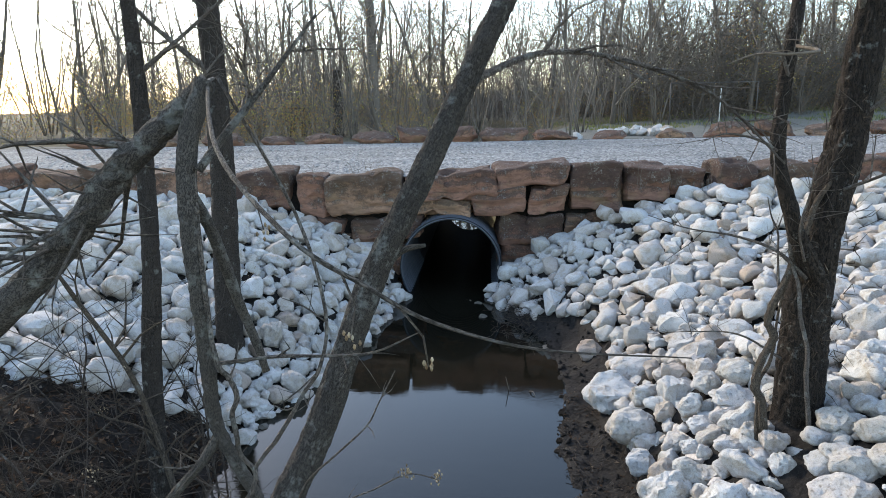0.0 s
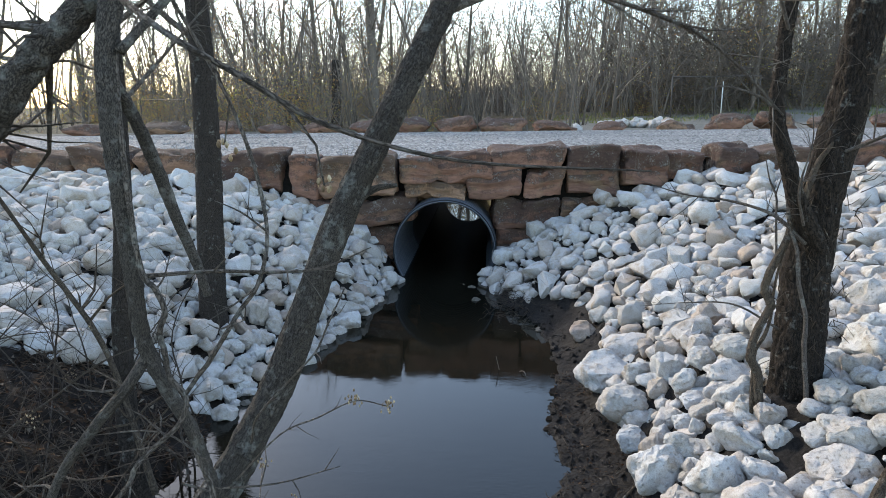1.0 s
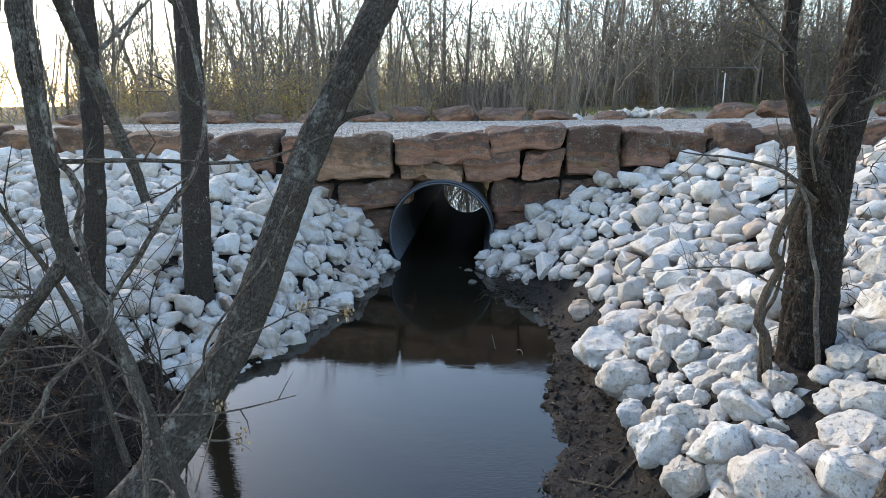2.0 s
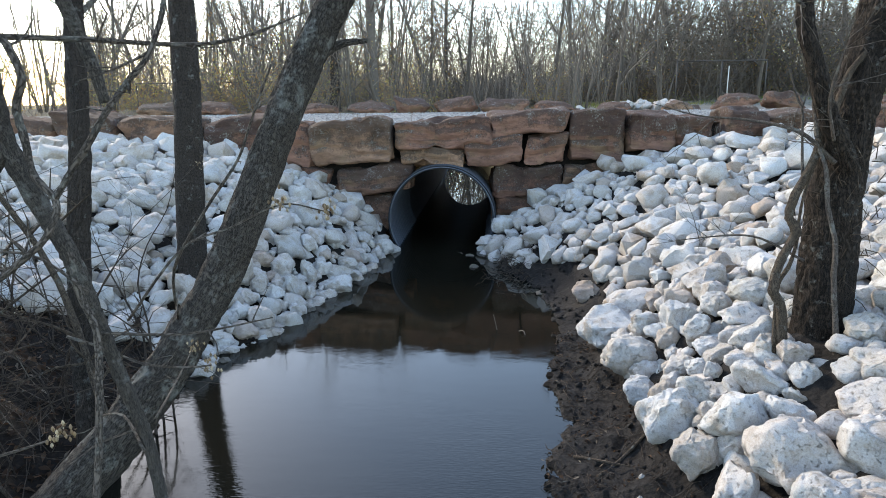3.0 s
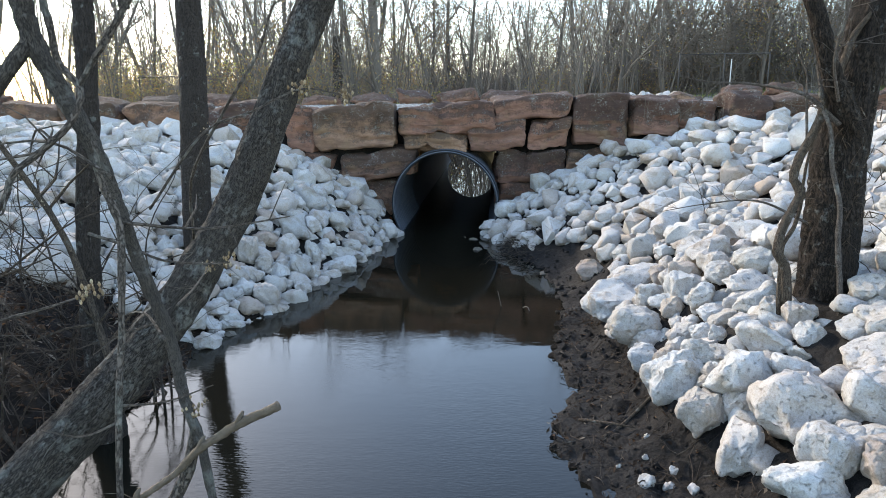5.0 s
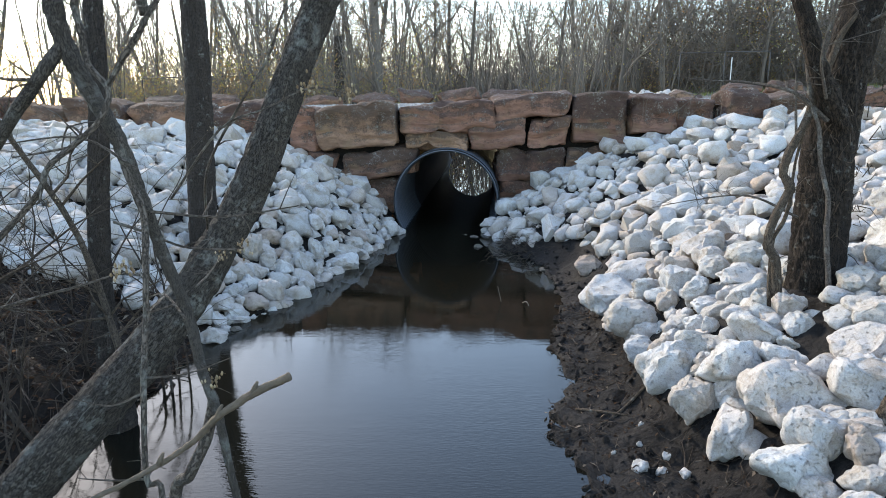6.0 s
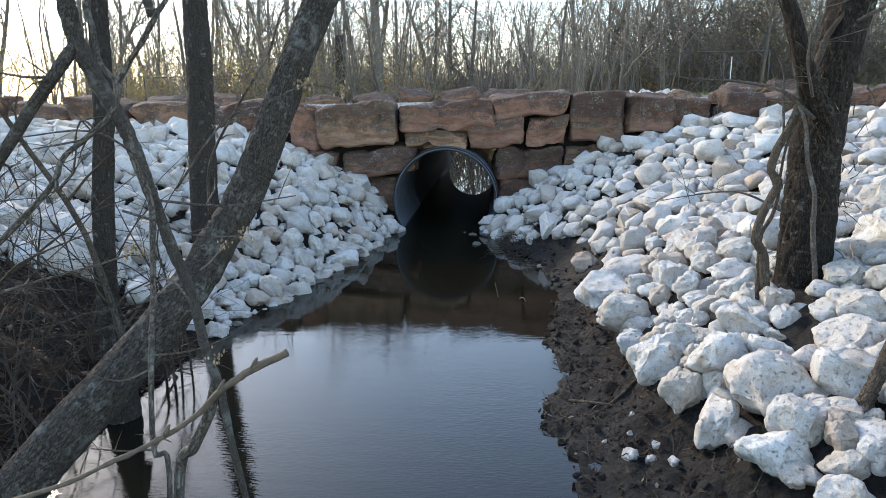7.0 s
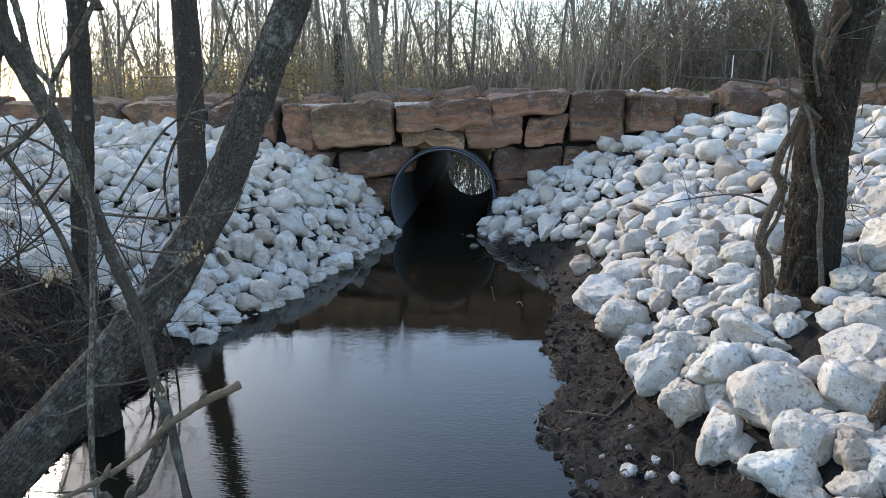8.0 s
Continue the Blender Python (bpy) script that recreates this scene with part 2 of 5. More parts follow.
AUTUMN = leaf_material("clinging_leaves", [(0, (0.26, 0.13, 0.05)), (0.45, (0.40, 0.23, 0.08)), (0.7, (0.42, 0.36, 0.10)), (1, (0.27, 0.30, 0.09))])
IVY = leaf_material("dull_leaves", [(0, (0.045, 0.042, 0.024)), (0.6, (0.085, 0.075, 0.048)), (0.85, (0.15, 0.10, 0.055)), (1, (0.20, 0.12, 0.06))])
GRASS = leaf_material("winter_grass", [(0, (0.09, 0.11, 0.03)), (0.6, (0.15, 0.17, 0.05)), (1, (0.30, 0.25, 0.13))])
SEED = leaf_material("dry_seeds", [(0, (0.20, 0.14, 0.085)), (0.6, (0.36, 0.28, 0.18)), (1, (0.52, 0.45, 0.33))])
WET_STONE = plain_material("wet_stone", (0.05, 0.043, 0.034), (0.16, 0.14, 0.115), 25, 0.8, 0.5, 0.01, 0.2)
RAIL = plain_material("dark_rail", (0.03, 0.028, 0.026), (0.07, 0.06, 0.055), 30, 0.6)
WHITE_POST = plain_material("white_post_paint", (0.40, 0.40, 0.38), (0.62, 0.62, 0.60), 30, 0.6)


# ---- makers ----
class Soup:
    """Vertices, faces and texture places of one mesh."""

    def __init__(self):
        self.v, self.f, self.uv = [], [], []

    def tube(self, pts, radii, sides=8, rough=0.0, close=True, seed=0.0, bark=None):
        """A tapering stem through the points; rough: how knobbly it is, as a share of its radius;
        bark: furrows to a metre and their depth."""
        pts = [Vector(p) for p in pts]
        base, far, along = len(self.v), len(pts) - 1, 0.0
        side = Vector((0.3, 0.9, 0.2))
        rings = []
        for i, p in enumerate(pts):
            way = (pts[min(i + 1, far)] - pts[max(i - 1, 0)]).normalized()
            side = (side - way * side.dot(way))
            side = side.normalized() if side.length > 1e-5 else way.orthogonal().normalized()
            up = way.cross(side)
            if i:
                along += (p - pts[i - 1]).length
            rings.append(along)
            r = radii[i] if hasattr(radii, "__len__") else radii
            for k in range(sides):
                a = 2 * math.pi * k / sides
                d = side * math.cos(a) + up * math.sin(a)
                s = r
                if rough:
                    s *= 1 + rough * noise.noise((d * 1.2 + p * (0.35 / max(r, 0.004))) + Vector((seed, 0, 0)))
                if bark:
                    many, deep = bark
                    q = Vector((math.cos(a) * r * many, math.sin(a) * r * many + seed, along * many * 0.2))
                    s -= deep * (1 - min(1.0, 3.2 * abs(noise.noise(q)))) + 0.5 * deep * noise.noise(q * 2.3)
                self.v.append(p + d * s)
        wide = 2 * math.pi * (radii[0] if hasattr(radii, "__len__") else radii)
        for i in range(far):
            for k in range(sides):
                a, b = base + i * sides + k, base + i * sides + (k + 1) % sides
                self.f.append((a, b, b + sides, a + sides))
                u0, u1 = wide * k / sides, wide * (k + 1) / sides
                self.uv += [(u0, rings[i]), (u1, rings[i]), (u1, rings[i + 1]), (u0, rings[i + 1])]
        if close:
            for ring, turn in ((0, -1), (far, 1)):
                ids = [base + ring * sides + k for k in range(sides)][::turn]
                self.f.append(tuple(ids))
                self.uv += [(0.001 * k, rings[ring]) for k in range(sides)]

    def face(self, corners):
        base = len(self.v)
        self.v += [Vector(c) for c in corners]
        self.f.append(tuple(range(base, base + len(corners))))
        self.uv += [(0, 0)] * len(corners)

    def mesh(self, name, material, smooth=True):
        me = bpy.data.meshes.new(name)
        me.from_pydata([tuple(p) for p in self.v], [], self.f)
        if self.uv:
            layer = me.uv_layers.new(name="along")
            layer.data.foreach_set("uv", np.array(self.uv, dtype=np.float32).ravel())
        me.polygons.foreach_set("use_smooth", [smooth] * len(me.polygons))
        me.materials.append(material)
        me.update()
        return me


def spline(pts, steps=6):
    """A smooth run of points through those given."""
    p = [Vector(q) for q in pts]
    p = [2 * p[0] - p[1]] + p + [2 * p[-1] - p[-2]]
    out = []
    for i in range(1, len(p) - 2):
        for k in range(steps):
            s = k / steps
            a, b, c, d = p[i - 1], p[i], p[i + 1], p[i + 2]
            out.append(0.5 * (2 * b + (c - a) * s + (2 * a - 5 * b + 4 * c - d) * s * s + (3 * b - a - 3 * c + d) * s * s * s))
    out.append(p[-2])
    return out


def taper(radii, count):
    """Radii spread over that many points."""
    n = len(radii) - 1
    out = []
    for i in range(count):
        s = i / (count - 1) * n
        k = min(int(s), n - 1)
        out.append(radii[k] + (radii[k + 1] - radii[k]) * (s - k))
    return out


def part(name, mesh, parent=None, label=""):
    ob = new(name, mesh)
    if parent is not None:
        ob.parent = parent
    if label:
        ob["label"] = label
    return ob


def thing(name, label, category, group="", kind="", at=(0, 0, 0)):
    ob = tagged(new(name), label, category, group, kind)
    ob.empty_display_size = 0.1
    ob.location = at
    return ob


def stem(soup, pts, radii, sides=10, steps=6, rough=0.12, seed=0.0, bark=None):
    run = spline(pts, steps)
    soup.tube(run, taper(radii, len(run)), sides, rough, True, seed, bark)
    return run


# ---- ground ----
def lerp_at(v, table):
    """A value between the pairs of a table."""
    if v <= table[0][0]:
        return table[0][1]
    for (a, fa), (b, fb) in zip(table, table[1:]):
        if v <= b:
            s = (v - a) / (b - a)
            return fa + (fb - fa) * s
    return table[-1][1]


def ease(a, b, v):
    s = min(1.0, max(0.0, (v - a) / (b - a)))
    return s * s * (3 - 2 * s)


SHORE_LEFT = [(-14, -2.2), (-7, -1.25), (-6.3, -1.2), (-5.2, -1.33), (-4.5, -1.24), (-3.7, -1.33), (-3.1, -1.05), (-2.65, -1.0), (-1.7, -0.73), (-0.7, -0.56), (0.2, -0.5), (7.6, -0.4), (9.5, -1.0), (24, -0.8)]
SHORE_RIGHT = [(-14, 2.0), (-7, 1.25), (-5.15, 0.87), (-4.64, 0.75), (-4.37, 0.93), (-3.9, 0.83), (-3.1, 1.03), (-2.1, 1.06), (-1.3, 0.72), (-0.4, 0.42), (0.2, 0.5), (7.6, 0.8), (9.5, 1.5), (24, 2.2)]
BEACH = [(-14, 1.7), (-7, 0.95), (-5.3, 0.82), (-4.75, 0.76), (-4.4, 0.93), (-3.9, 0.84), (-3.1, 1.03), (-2.1, 1.0), (-1.3, 0.66), (-0.8, 0.6)]
DECK = 1.41
LEVEL = 0.04


def terrain(x, y):
    """The height of the bare ground."""
    left, right = lerp_at(y, SHORE_LEFT), lerp_at(y, SHORE_RIGHT)
    if y < 0:
        right += 0.09 * noise.noise((y * 3.3, 7.0, 0.0)) + 0.045 * noise.noise((y * 11.0, 2.0, 0.0))
        left += 0.08 * noise.noise((y * 3.3, 17.0, 0.0)) + 0.04 * noise.noise((y * 11.0, 12.0, 0.0))
    wob = 0.5 * noise.noise((x * 1.3, y * 1.3, 0.0)) + 0.25 * noise.noise((x * 4.1, y * 4.1, 3.0))
    if x > right:
        d = x - right
        near = 1.35 * (1 - math.exp(-d / (1.5 + 0.4 * ease(-0.3, -2.2, y))))
        flat = ease(-2.6, -3.6, y)
        near -= flat * 0.11 * math.exp(-((d - 0.35) / 0.3) ** 2)
    elif x < left:
        d = left - x
        near = 1.25 * (1 - math.exp(-d / (1.0 + 0.8 * ease(-0.3, -3.5, y))))
    else:
        d = -min(x - left, right - x)
        near = 0.5 * d
    near = max(-0.45, near + 0.05 * wob * min(1, abs(d) * 3) + 0.05 * min(1, abs(d) * 3) * (noise.noise((x * 9.0, y * 9.0, 1.0)) + 0.6 * noise.noise((x * 21.0, y * 21.0, 1.0))))
    if y < -0.8:
        shore = lerp_at(y, BEACH) + 0.07 * noise.noise((y * 3.3, 7.0, 0.0)) + 0.05 * noise.noise((y * 11.0, 2.0, 0.0))
        if x > shore:
            near = max(near, LEVEL + 0.012 + 0.10 * min(0.5, x - shore) + 0.03 * noise.noise((x * 9.0, y * 9.0, 1.0)) + 0.02 * noise.noise((x * 21.0, y * 21.0, 1.0)))
    far = DECK + 0.02 * wob
    if y > 8.1:
        rise = 0.5 * ease(3, 12, x) * ease(9, 24, y)
        far += ease(8.1, 10.0, y) * (0.08 * wob + rise)
        if y < 40:
            gap = ease(2.2, 0.2, max(left - x, x - right))
            far = far + (min(near, far) - far) * gap * (1 - ease(22, 28, y))
    return near + (far - near) * ease(0.06, 0.3, y) if abs(x) < 40 else far



def steps_of(*spans):
    out = []
    for a, b, step in spans:
        n = max(1, round((b - a) / step))
        out += [a + (b - a) * i / n for i in range(n)]
    return out + [spans[-1][1]]


def build_ground():
    xs = steps_of((-600, -100, 100), (-100, -30, 10), (-30, -9, 1.5), (-9, -3, 0.2), (-3, 0.6, 0.06), (0.6, 1.5, 0.035), (1.5, 3, 0.06), (3, 9, 0.2), (9, 30, 1.5), (30, 100, 10), (100, 600, 100))
    ys = steps_of((-400, -60, 60), (-60, -14, 6), (-14, -7, 0.35), (-7, -2.5, 0.045), (-2.5, 0.0, 0.12), (0.0, 0.36, 0.06), (0.36, 7.6, 0.36), (7.6, 12, 0.3), (12, 34, 1.0), (34, 100, 8), (100, 900, 100))
    wide = len(xs)
    verts, faces, mats = [], [], []
    for y in ys:
        for x in xs:
            verts.append((x, y, terrain(x, y)))
    for j in range(len(ys) - 1):
        for i in range(wide - 1):
            x, y = (xs[i] + xs[i + 1]) / 2, (ys[j] + ys[j + 1]) / 2
            if abs(x - 0.025 * y) < 0.63 and -0.1 < y < 8.25:
                continue
            a = j * wide + i
            faces.append((a, a + 1, a + 1 + wide, a + wide))
            if y > 7.9:
                mats.append(3 if (x > 1.5 and y < 15 + 0.3 * x and y > 7) or y < 8.8 else 2)
            elif x < lerp_at(y, SHORE_LEFT) - 0.05 and y < -3.3:
                mats.append(1)
            else:
                mats.append(0)
    me = bpy.data.meshes.new("ground")
    me.from_pydata(verts, [], faces)
    for m in (MUD, LITTER, FLOOR, DIRT):
        me.materials.append(m)
    me.polygons.foreach_set("material_index", mats)
    me.polygons.foreach_set("use_smooth", [True] * len(faces))
    tagged(new("ground", me), "muddy creek banks and leaf-strewn woodland ground", "ground", "", "structure")


def build_road():
    xs, ys = steps_of((-60, -8, 4), (-8, 8, 0.25), (8, 60, 4)), steps_of((0.22, 7.55, 0.2))
    verts = [(x, y, DECK + 0.012 + 0.02 * noise.noise((x * 0.8, y * 1.3, 5)) + 0.03 * math.sin((y - 0.3) / 7.2 * math.pi)) for y in ys for x in xs]
    w = len(xs)
    faces = [(j * w + i, j * w + i + 1, j * w + i + 1 + w, j * w + i + w) for j in range(len(ys) - 1) for i in range(w - 1)]
    me = bpy.data.meshes.new("road")
    me.from_pydata(verts, [], faces)
    me.materials.append(GRAVEL)
    me.polygons.foreach_set("use_smooth", [True] * len(faces))
    road = tagged(new("road", me), "pale crushed gravel road over the culvert", "road", "", "structure")
    rng = random.Random(4)
    grit = Soup()
    for _ in range(7000):
        x, y = rng.uniform(-8, 9), 0.25 + 7.2 * rng.random() ** 1.3
        s, a = rng.uniform(0.012, 0.032), rng.uniform(0, 6.28)
        z = DECK + 0.012 + 0.03 * math.sin((y - 0.3) / 7.2 * math.pi)
        base = len(grit.v)
        for k in range(4):
            grit.v.append(Vector((x + s * math.cos(a + k * 1.57) * rng.uniform(0.7, 1.2), y + s * math.sin(a + k * 1.57) * rng.uniform(0.7, 1.2), z)))
        grit.v.append(Vector((x + s * rng.uniform(-0.4, 0.4), y + s * rng.uniform(-0.4, 0.4), z + s * rng.uniform(0.5, 0.9))))
        grit.f += [(base + k, base + (k + 1) % 4, base + 4) for k in range(4)]
    tagged(part("loose_gravel", grit.mesh("loose_gravel", GRIT, False), road), kind="stuff")


def build_water():
    me = bpy.data.meshes.new("pond")
    me.from_pydata([(-3.2, -16, LEVEL), (3.2, -16, LEVEL), (3.2, 0.1, LEVEL), (-3.2, 0.1, LEVEL), (-3.2, 24, LEVEL), (3.2, 24, LEVEL)], [], [(0, 1, 2, 3), (3, 2, 5, 4)])
    me.materials.append(WATER)
    tagged(new("water", me), "still dark creek water reflecting pale sky", "water", "", "structure")


# ---- stones ----
def rock_shape(seed, fine=0, corners=15, rough=0.03):
    """Corners and faces of an angular quarried stone that fills a cube of 1."""
    rng = random.Random(seed)
    bm = bmesh.new()
    sx, sy, sz = rng.uniform(0.55, 0.68), rng.uniform(0.42, 0.52), rng.uniform(0.33, 0.43)
    for _ in range(corners):
        n = Vector((rng.gauss(0, 1), rng.gauss(0, 1), rng.gauss(0, 1))).normalized()
        k = (abs(n.x) ** 2.8 + abs(n.y) ** 2.8 + abs(n.z) ** 2.8) ** (1 / 2.8)
        n = n / k * rng.uniform(0.88, 1.0)
        bm.verts.new((n.x * sx, n.y * sy, n.z * sz))
    got = bmesh.ops.convex_hull(bm, input=bm.verts[:])
    bmesh.ops.delete(bm, geom=list({v for v in got["geom_interior"] + got["geom_unused"] if isinstance(v, bmesh.types.BMVert)}), context="VERTS")
    bmesh.ops.dissolve_limit(bm, angle_limit=radians(20), verts=bm.verts[:], edges=bm.edges[:])
    bmesh.ops.bevel(bm, geom=bm.edges[:], offset=0.07 if fine else 0.10, segments=1, profile=0.6, affect="EDGES", clamp_overlap=True)
    bmesh.ops.triangulate(bm, faces=bm.faces[:])
    if fine:
        for _ in range(fine):
            long = [e for e in bm.edges if e.calc_length() > (0.09 if fine > 1 else 0.17)]
            bmesh.ops.subdivide_edges(bm, edges=long, cuts=1)
            bmesh.ops.triangulate(bm, faces=[f for f in bm.faces if len(f.verts) > 3])
        bmesh.ops.smooth_vert(bm, verts=bm.verts[:], factor=0.5, use_axis_x=True, use_axis_y=True, use_axis_z=True)
    bm.normal_update()
    shift = Vector((seed * 1.7, 0, 0))
    moved = []
    for v in bm.verts:
        p = v.co
        moved.append(p + v.normal * rough * (1.5 * noise.noise(p * 2.6 + shift) + 0.9 * noise.noise(p * 6 + shift) + (0.55 * noise.noise(p * 13 + shift) + 0.35 * noise.noise(p * 29 + shift) if fine else 0)))
    for v, p in zip(bm.verts, moved):
        v.co = p
    bm.verts.index_update()
    verts = np.array([v.co for v in bm.verts])
    verts = (verts - (verts.max(0) + verts.min(0)) / 2) / (verts.max(0) - verts.min(0))
    faces = np.array([[v.index for v in f.verts] for f in bm.faces])
    bm.free()
    return verts, faces


def mesh_of(name, verts, faces, material, smooth=True, crease=180):
    me = bpy.data.meshes.new(name)
    me.from_pydata(verts.tolist(), [], faces.tolist())
    me.polygons.foreach_set("use_smooth", [smooth] * len(faces))
    me.materials.append(material)
    me.set_sharp_from_angle(angle=radians(crease))
    return me


ROCKS = [rock_shape(s, 1, 17 + s % 7, 0.085) for s in range(28)]
LOW_ROCKS = [rock_shape(s, 0, 14 + s % 5, 0.08) for s in range(28)]
CLODS = [rock_shape(60 + s, 0, 9) for s in range(8)]
ROCK_MESHES = [mesh_of("stone", v, f, LIME, True, 55) for v, f in ROCKS]
BIG_ROCKS = [mesh_of("stone", *rock_shape(100 + s, 3, 18 + s % 6, 0.06), LIME, True, 50) for s in range(14)]


def scatter(rng, inside, box, sizes, spacing, tries, taken):
    """Places for stones: x, y, size; no two nearer than spacing times their mean size."""
    cell = 0.25
    out = []
    for _ in range(tries):
        x, y = rng.uniform(box[0], box[1]), rng.uniform(box[2], box[3])
        if not inside(x, y):
            continue
        s = rng.uniform(*sizes)
        i, j = int(x // cell), int(y // cell)
        good = True
        for di in (-2, -1, 0, 1, 2):
            for dj in (-2, -1, 0, 1, 2):
                for px, py, ps in taken.get((i + di, j + dj), ()):
                    if (px - x) ** 2 + (py - y) ** 2 < (spacing * (ps + s) / 2) ** 2:
                        good = False
                        break
                if not good:
                    break
            if not good:
                break
        if good:
            taken.setdefault((i, j), []).append((x, y, s))
            out.append((x, y, s))
    return out


def slope_turn(x, y, share=0.6):
    """The turn that lays a stone along the bank."""
    e = 0.12
    fall = Vector((terrain(x - e, y) - terrain(x + e, y), terrain(x, y - e) - terrain(x, y + e), 2 * e / share)).normalized()
    return Vector((0, 0, 1)).rotation_difference(fall).to_matrix().to_4x4()


def stone_pose(rng, x, y, s, lift=0.2):
    z = max(terrain(x, y), -0.12) + lift * s
    turn = Euler((rng.gauss(0, 0.22), rng.gauss(0, 0.22), rng.uniform(0, 6.28))).to_matrix().to_4x4()
    return Matrix.Translation((x, y, z)) @ slope_turn(x, y) @ turn @ Matrix.Diagonal((s * rng.uniform(1.0, 1.3), s * rng.uniform(0.8, 1.02), s * rng.uniform(0.62, 0.9), 1))


def chosen_pose(rng, x, y, w, h):
    """A stone of that width and height, its broad side to the creek's south end."""
    z = max(terrain(x, y), -0.1) + 0.28 * h
    turn = Euler((rng.gauss(0, 0.16), rng.gauss(0, 0.16), rng.gauss(0, 0.2) + math.pi * rng.randrange(2))).to_matrix().to_4x4()
    return Matrix.Translation((x, y, z)) @ turn @ Matrix.Diagonal((w * 1.06, (w + h) * rng.uniform(0.46, 0.56), h * 1.1, 1))


def lay_riprap(name, label, upper_label, seed, inside, box, near, placed=()):
    """A bank of riprap in two reaches: the stones nearest to the point near are parts of the toe, those
    beyond are parts of the upper slope, and the rest lie joined."""
    rng = random.Random(seed)
    taken = {}
    for x, y, w, h in placed:
        taken.setdefault((int(x // 0.25), int(y // 0.25)), []).append((x, y, 0.55 * w + 0.45 * h))
    spots = scatter(rng, inside, box, (0.22, 0.30), 0.86, 420, taken)
    spots += scatter(rng, inside, box, (0.135, 0.215), 0.82, 30000, taken)
    spots += scatter(rng, inside, box, (0.09, 0.14), 0.80, 30000, taken)
    spots += scatter(rng, inside, box, (0.05, 0.09), 0.78, 14000, taken)
    spots.sort(key=lambda p: math.hypot(p[0] - near[0], p[1] - near[1]))
    verts, faces, base = [], [], 0
    bank = tagged(new(name), label, "riprap", "", "structure")
    slope = tagged(new(name + "_slope"), upper_label, "riprap", "", "structure")
    room = 300 - len(placed)
    for x, y, w, h in placed:
        ob = part("stone", BIG_ROCKS[rng.randrange(len(BIG_ROCKS))], bank)
        ob.matrix_basis = chosen_pose(rng, x, y, w, h)
    for n, (x, y, s) in enumerate(spots):
        m = stone_pose(rng, x, y, s * 1.02, rng.uniform(0.12, 0.4))
        k = rng.randrange(len(ROCKS))
        if n < room + 300:
            ob = part("stone", ROCK_MESHES[k] if s < 0.16 or math.hypot(x - 0.4, y + 7.5) > 4 else BIG_ROCKS[k % len(BIG_ROCKS)], bank if n < room else slope)
            ob.matrix_basis = m
        else:
            v, f = LOW_ROCKS[k]
            a = np.array(m)
            verts.append(v @ a[:3, :3].T + a[:3, 3])
            faces.append(f + base)
            base += len(v)
    # the layer below, seen between the stones
    for x, y, s in scatter(rng, inside, box, (0.13, 0.22), 0.84, 16000, {}):
        v, f = CLODS[rng.randrange(len(CLODS))]
        a = np.array(stone_pose(rng, x, y, s, -0.12))
        verts.append(v @ a[:3, :3].T + a[:3, 3])
        faces.append(f + base)
        base += len(v)
    tagged(part("stones", mesh_of("stones", np.concatenate(verts), np.concatenate(faces), LIME_LOOSE, True, 55), slope), kind="stuff")


# x, y, width and height of the stones that stand out
CREEK_STONES = [(1.71, -5.79, 0.09, 0.08), (1.65, -5.77, 0.16, 0.11), (1.67, -5.7, 0.11, 0.14), (1.54, -5.72, 0.16, 0.09), (1.79, -5.63, 0.08, 0.07), (1.50, -5.60, 0.27, 0.16), (1.59, -5.56, 0.2, 0.17), (1.81, -5.44, 0.24, 0.2), (1.62, -5.32, 0.36, 0.28), (1.41, -5.29, 0.16, 0.24), (1.81, -5.23, 0.09, 0.03), (1.95, -5.2, 0.26, 0.16), (1.47, -5.11, 0.12, 0.13), (1.67, -5.11, 0.18, 0.12), (2.05, -5.08, 0.23, 0.14), (1.33, -5.07, 0.18, 0.17), (1.49, -5.04, 0.26, 0.19), (1.96, -5.03, 0.2, 0.1), (1.73, -5.02, 0.08, 0.07), (1.8, -4.94, 0.12, 0.1), (1.43, -4.9, 0.07, 0.09), (1.64, -4.9, 0.21, 0.15), (1.31, -4.81, 0.25, 0.22)]
BANK_STONES = [(2.21, -4.81, 0.1, 0.08), (1.83, -4.8, 0.14, 0.12), (2.12, -4.8, 0.16, 0.13), (1.52, -4.79, 0.13, 0.09), (1.44, -4.75, 0.18, 0.11), (1.76, -4.69, 0.12, 0.12), (1.65, -4.69, 0.17, 0.11), (1.54, -4.65, 0.08, 0.08), (1.85, -4.65, 0.08, 0.05), (1.51, -4.54, 0.1, 0.08), (1.49, -4.36, 0.19, 0.14), (1.76, -4.35, 0.17, 0.13), (1.65, -4.35, 0.2, 0.09), (1.31, -4.34, 0.19, 0.14), (1.86, -4.28, 0.31, 0.14), (1.38, -4.15, 0.18, 0.13), (1.32, -4.04, 0.3, 0.21), (1.51, -4.04, 0.14, 0.13), (1.63, -3.93, 0.25, 0.17), (1.37, -3.46, 0.5, 0.24), (1.53, -3.21, 0.34, 0.16), (1.32, -2.57, 0.24, 0.16)]
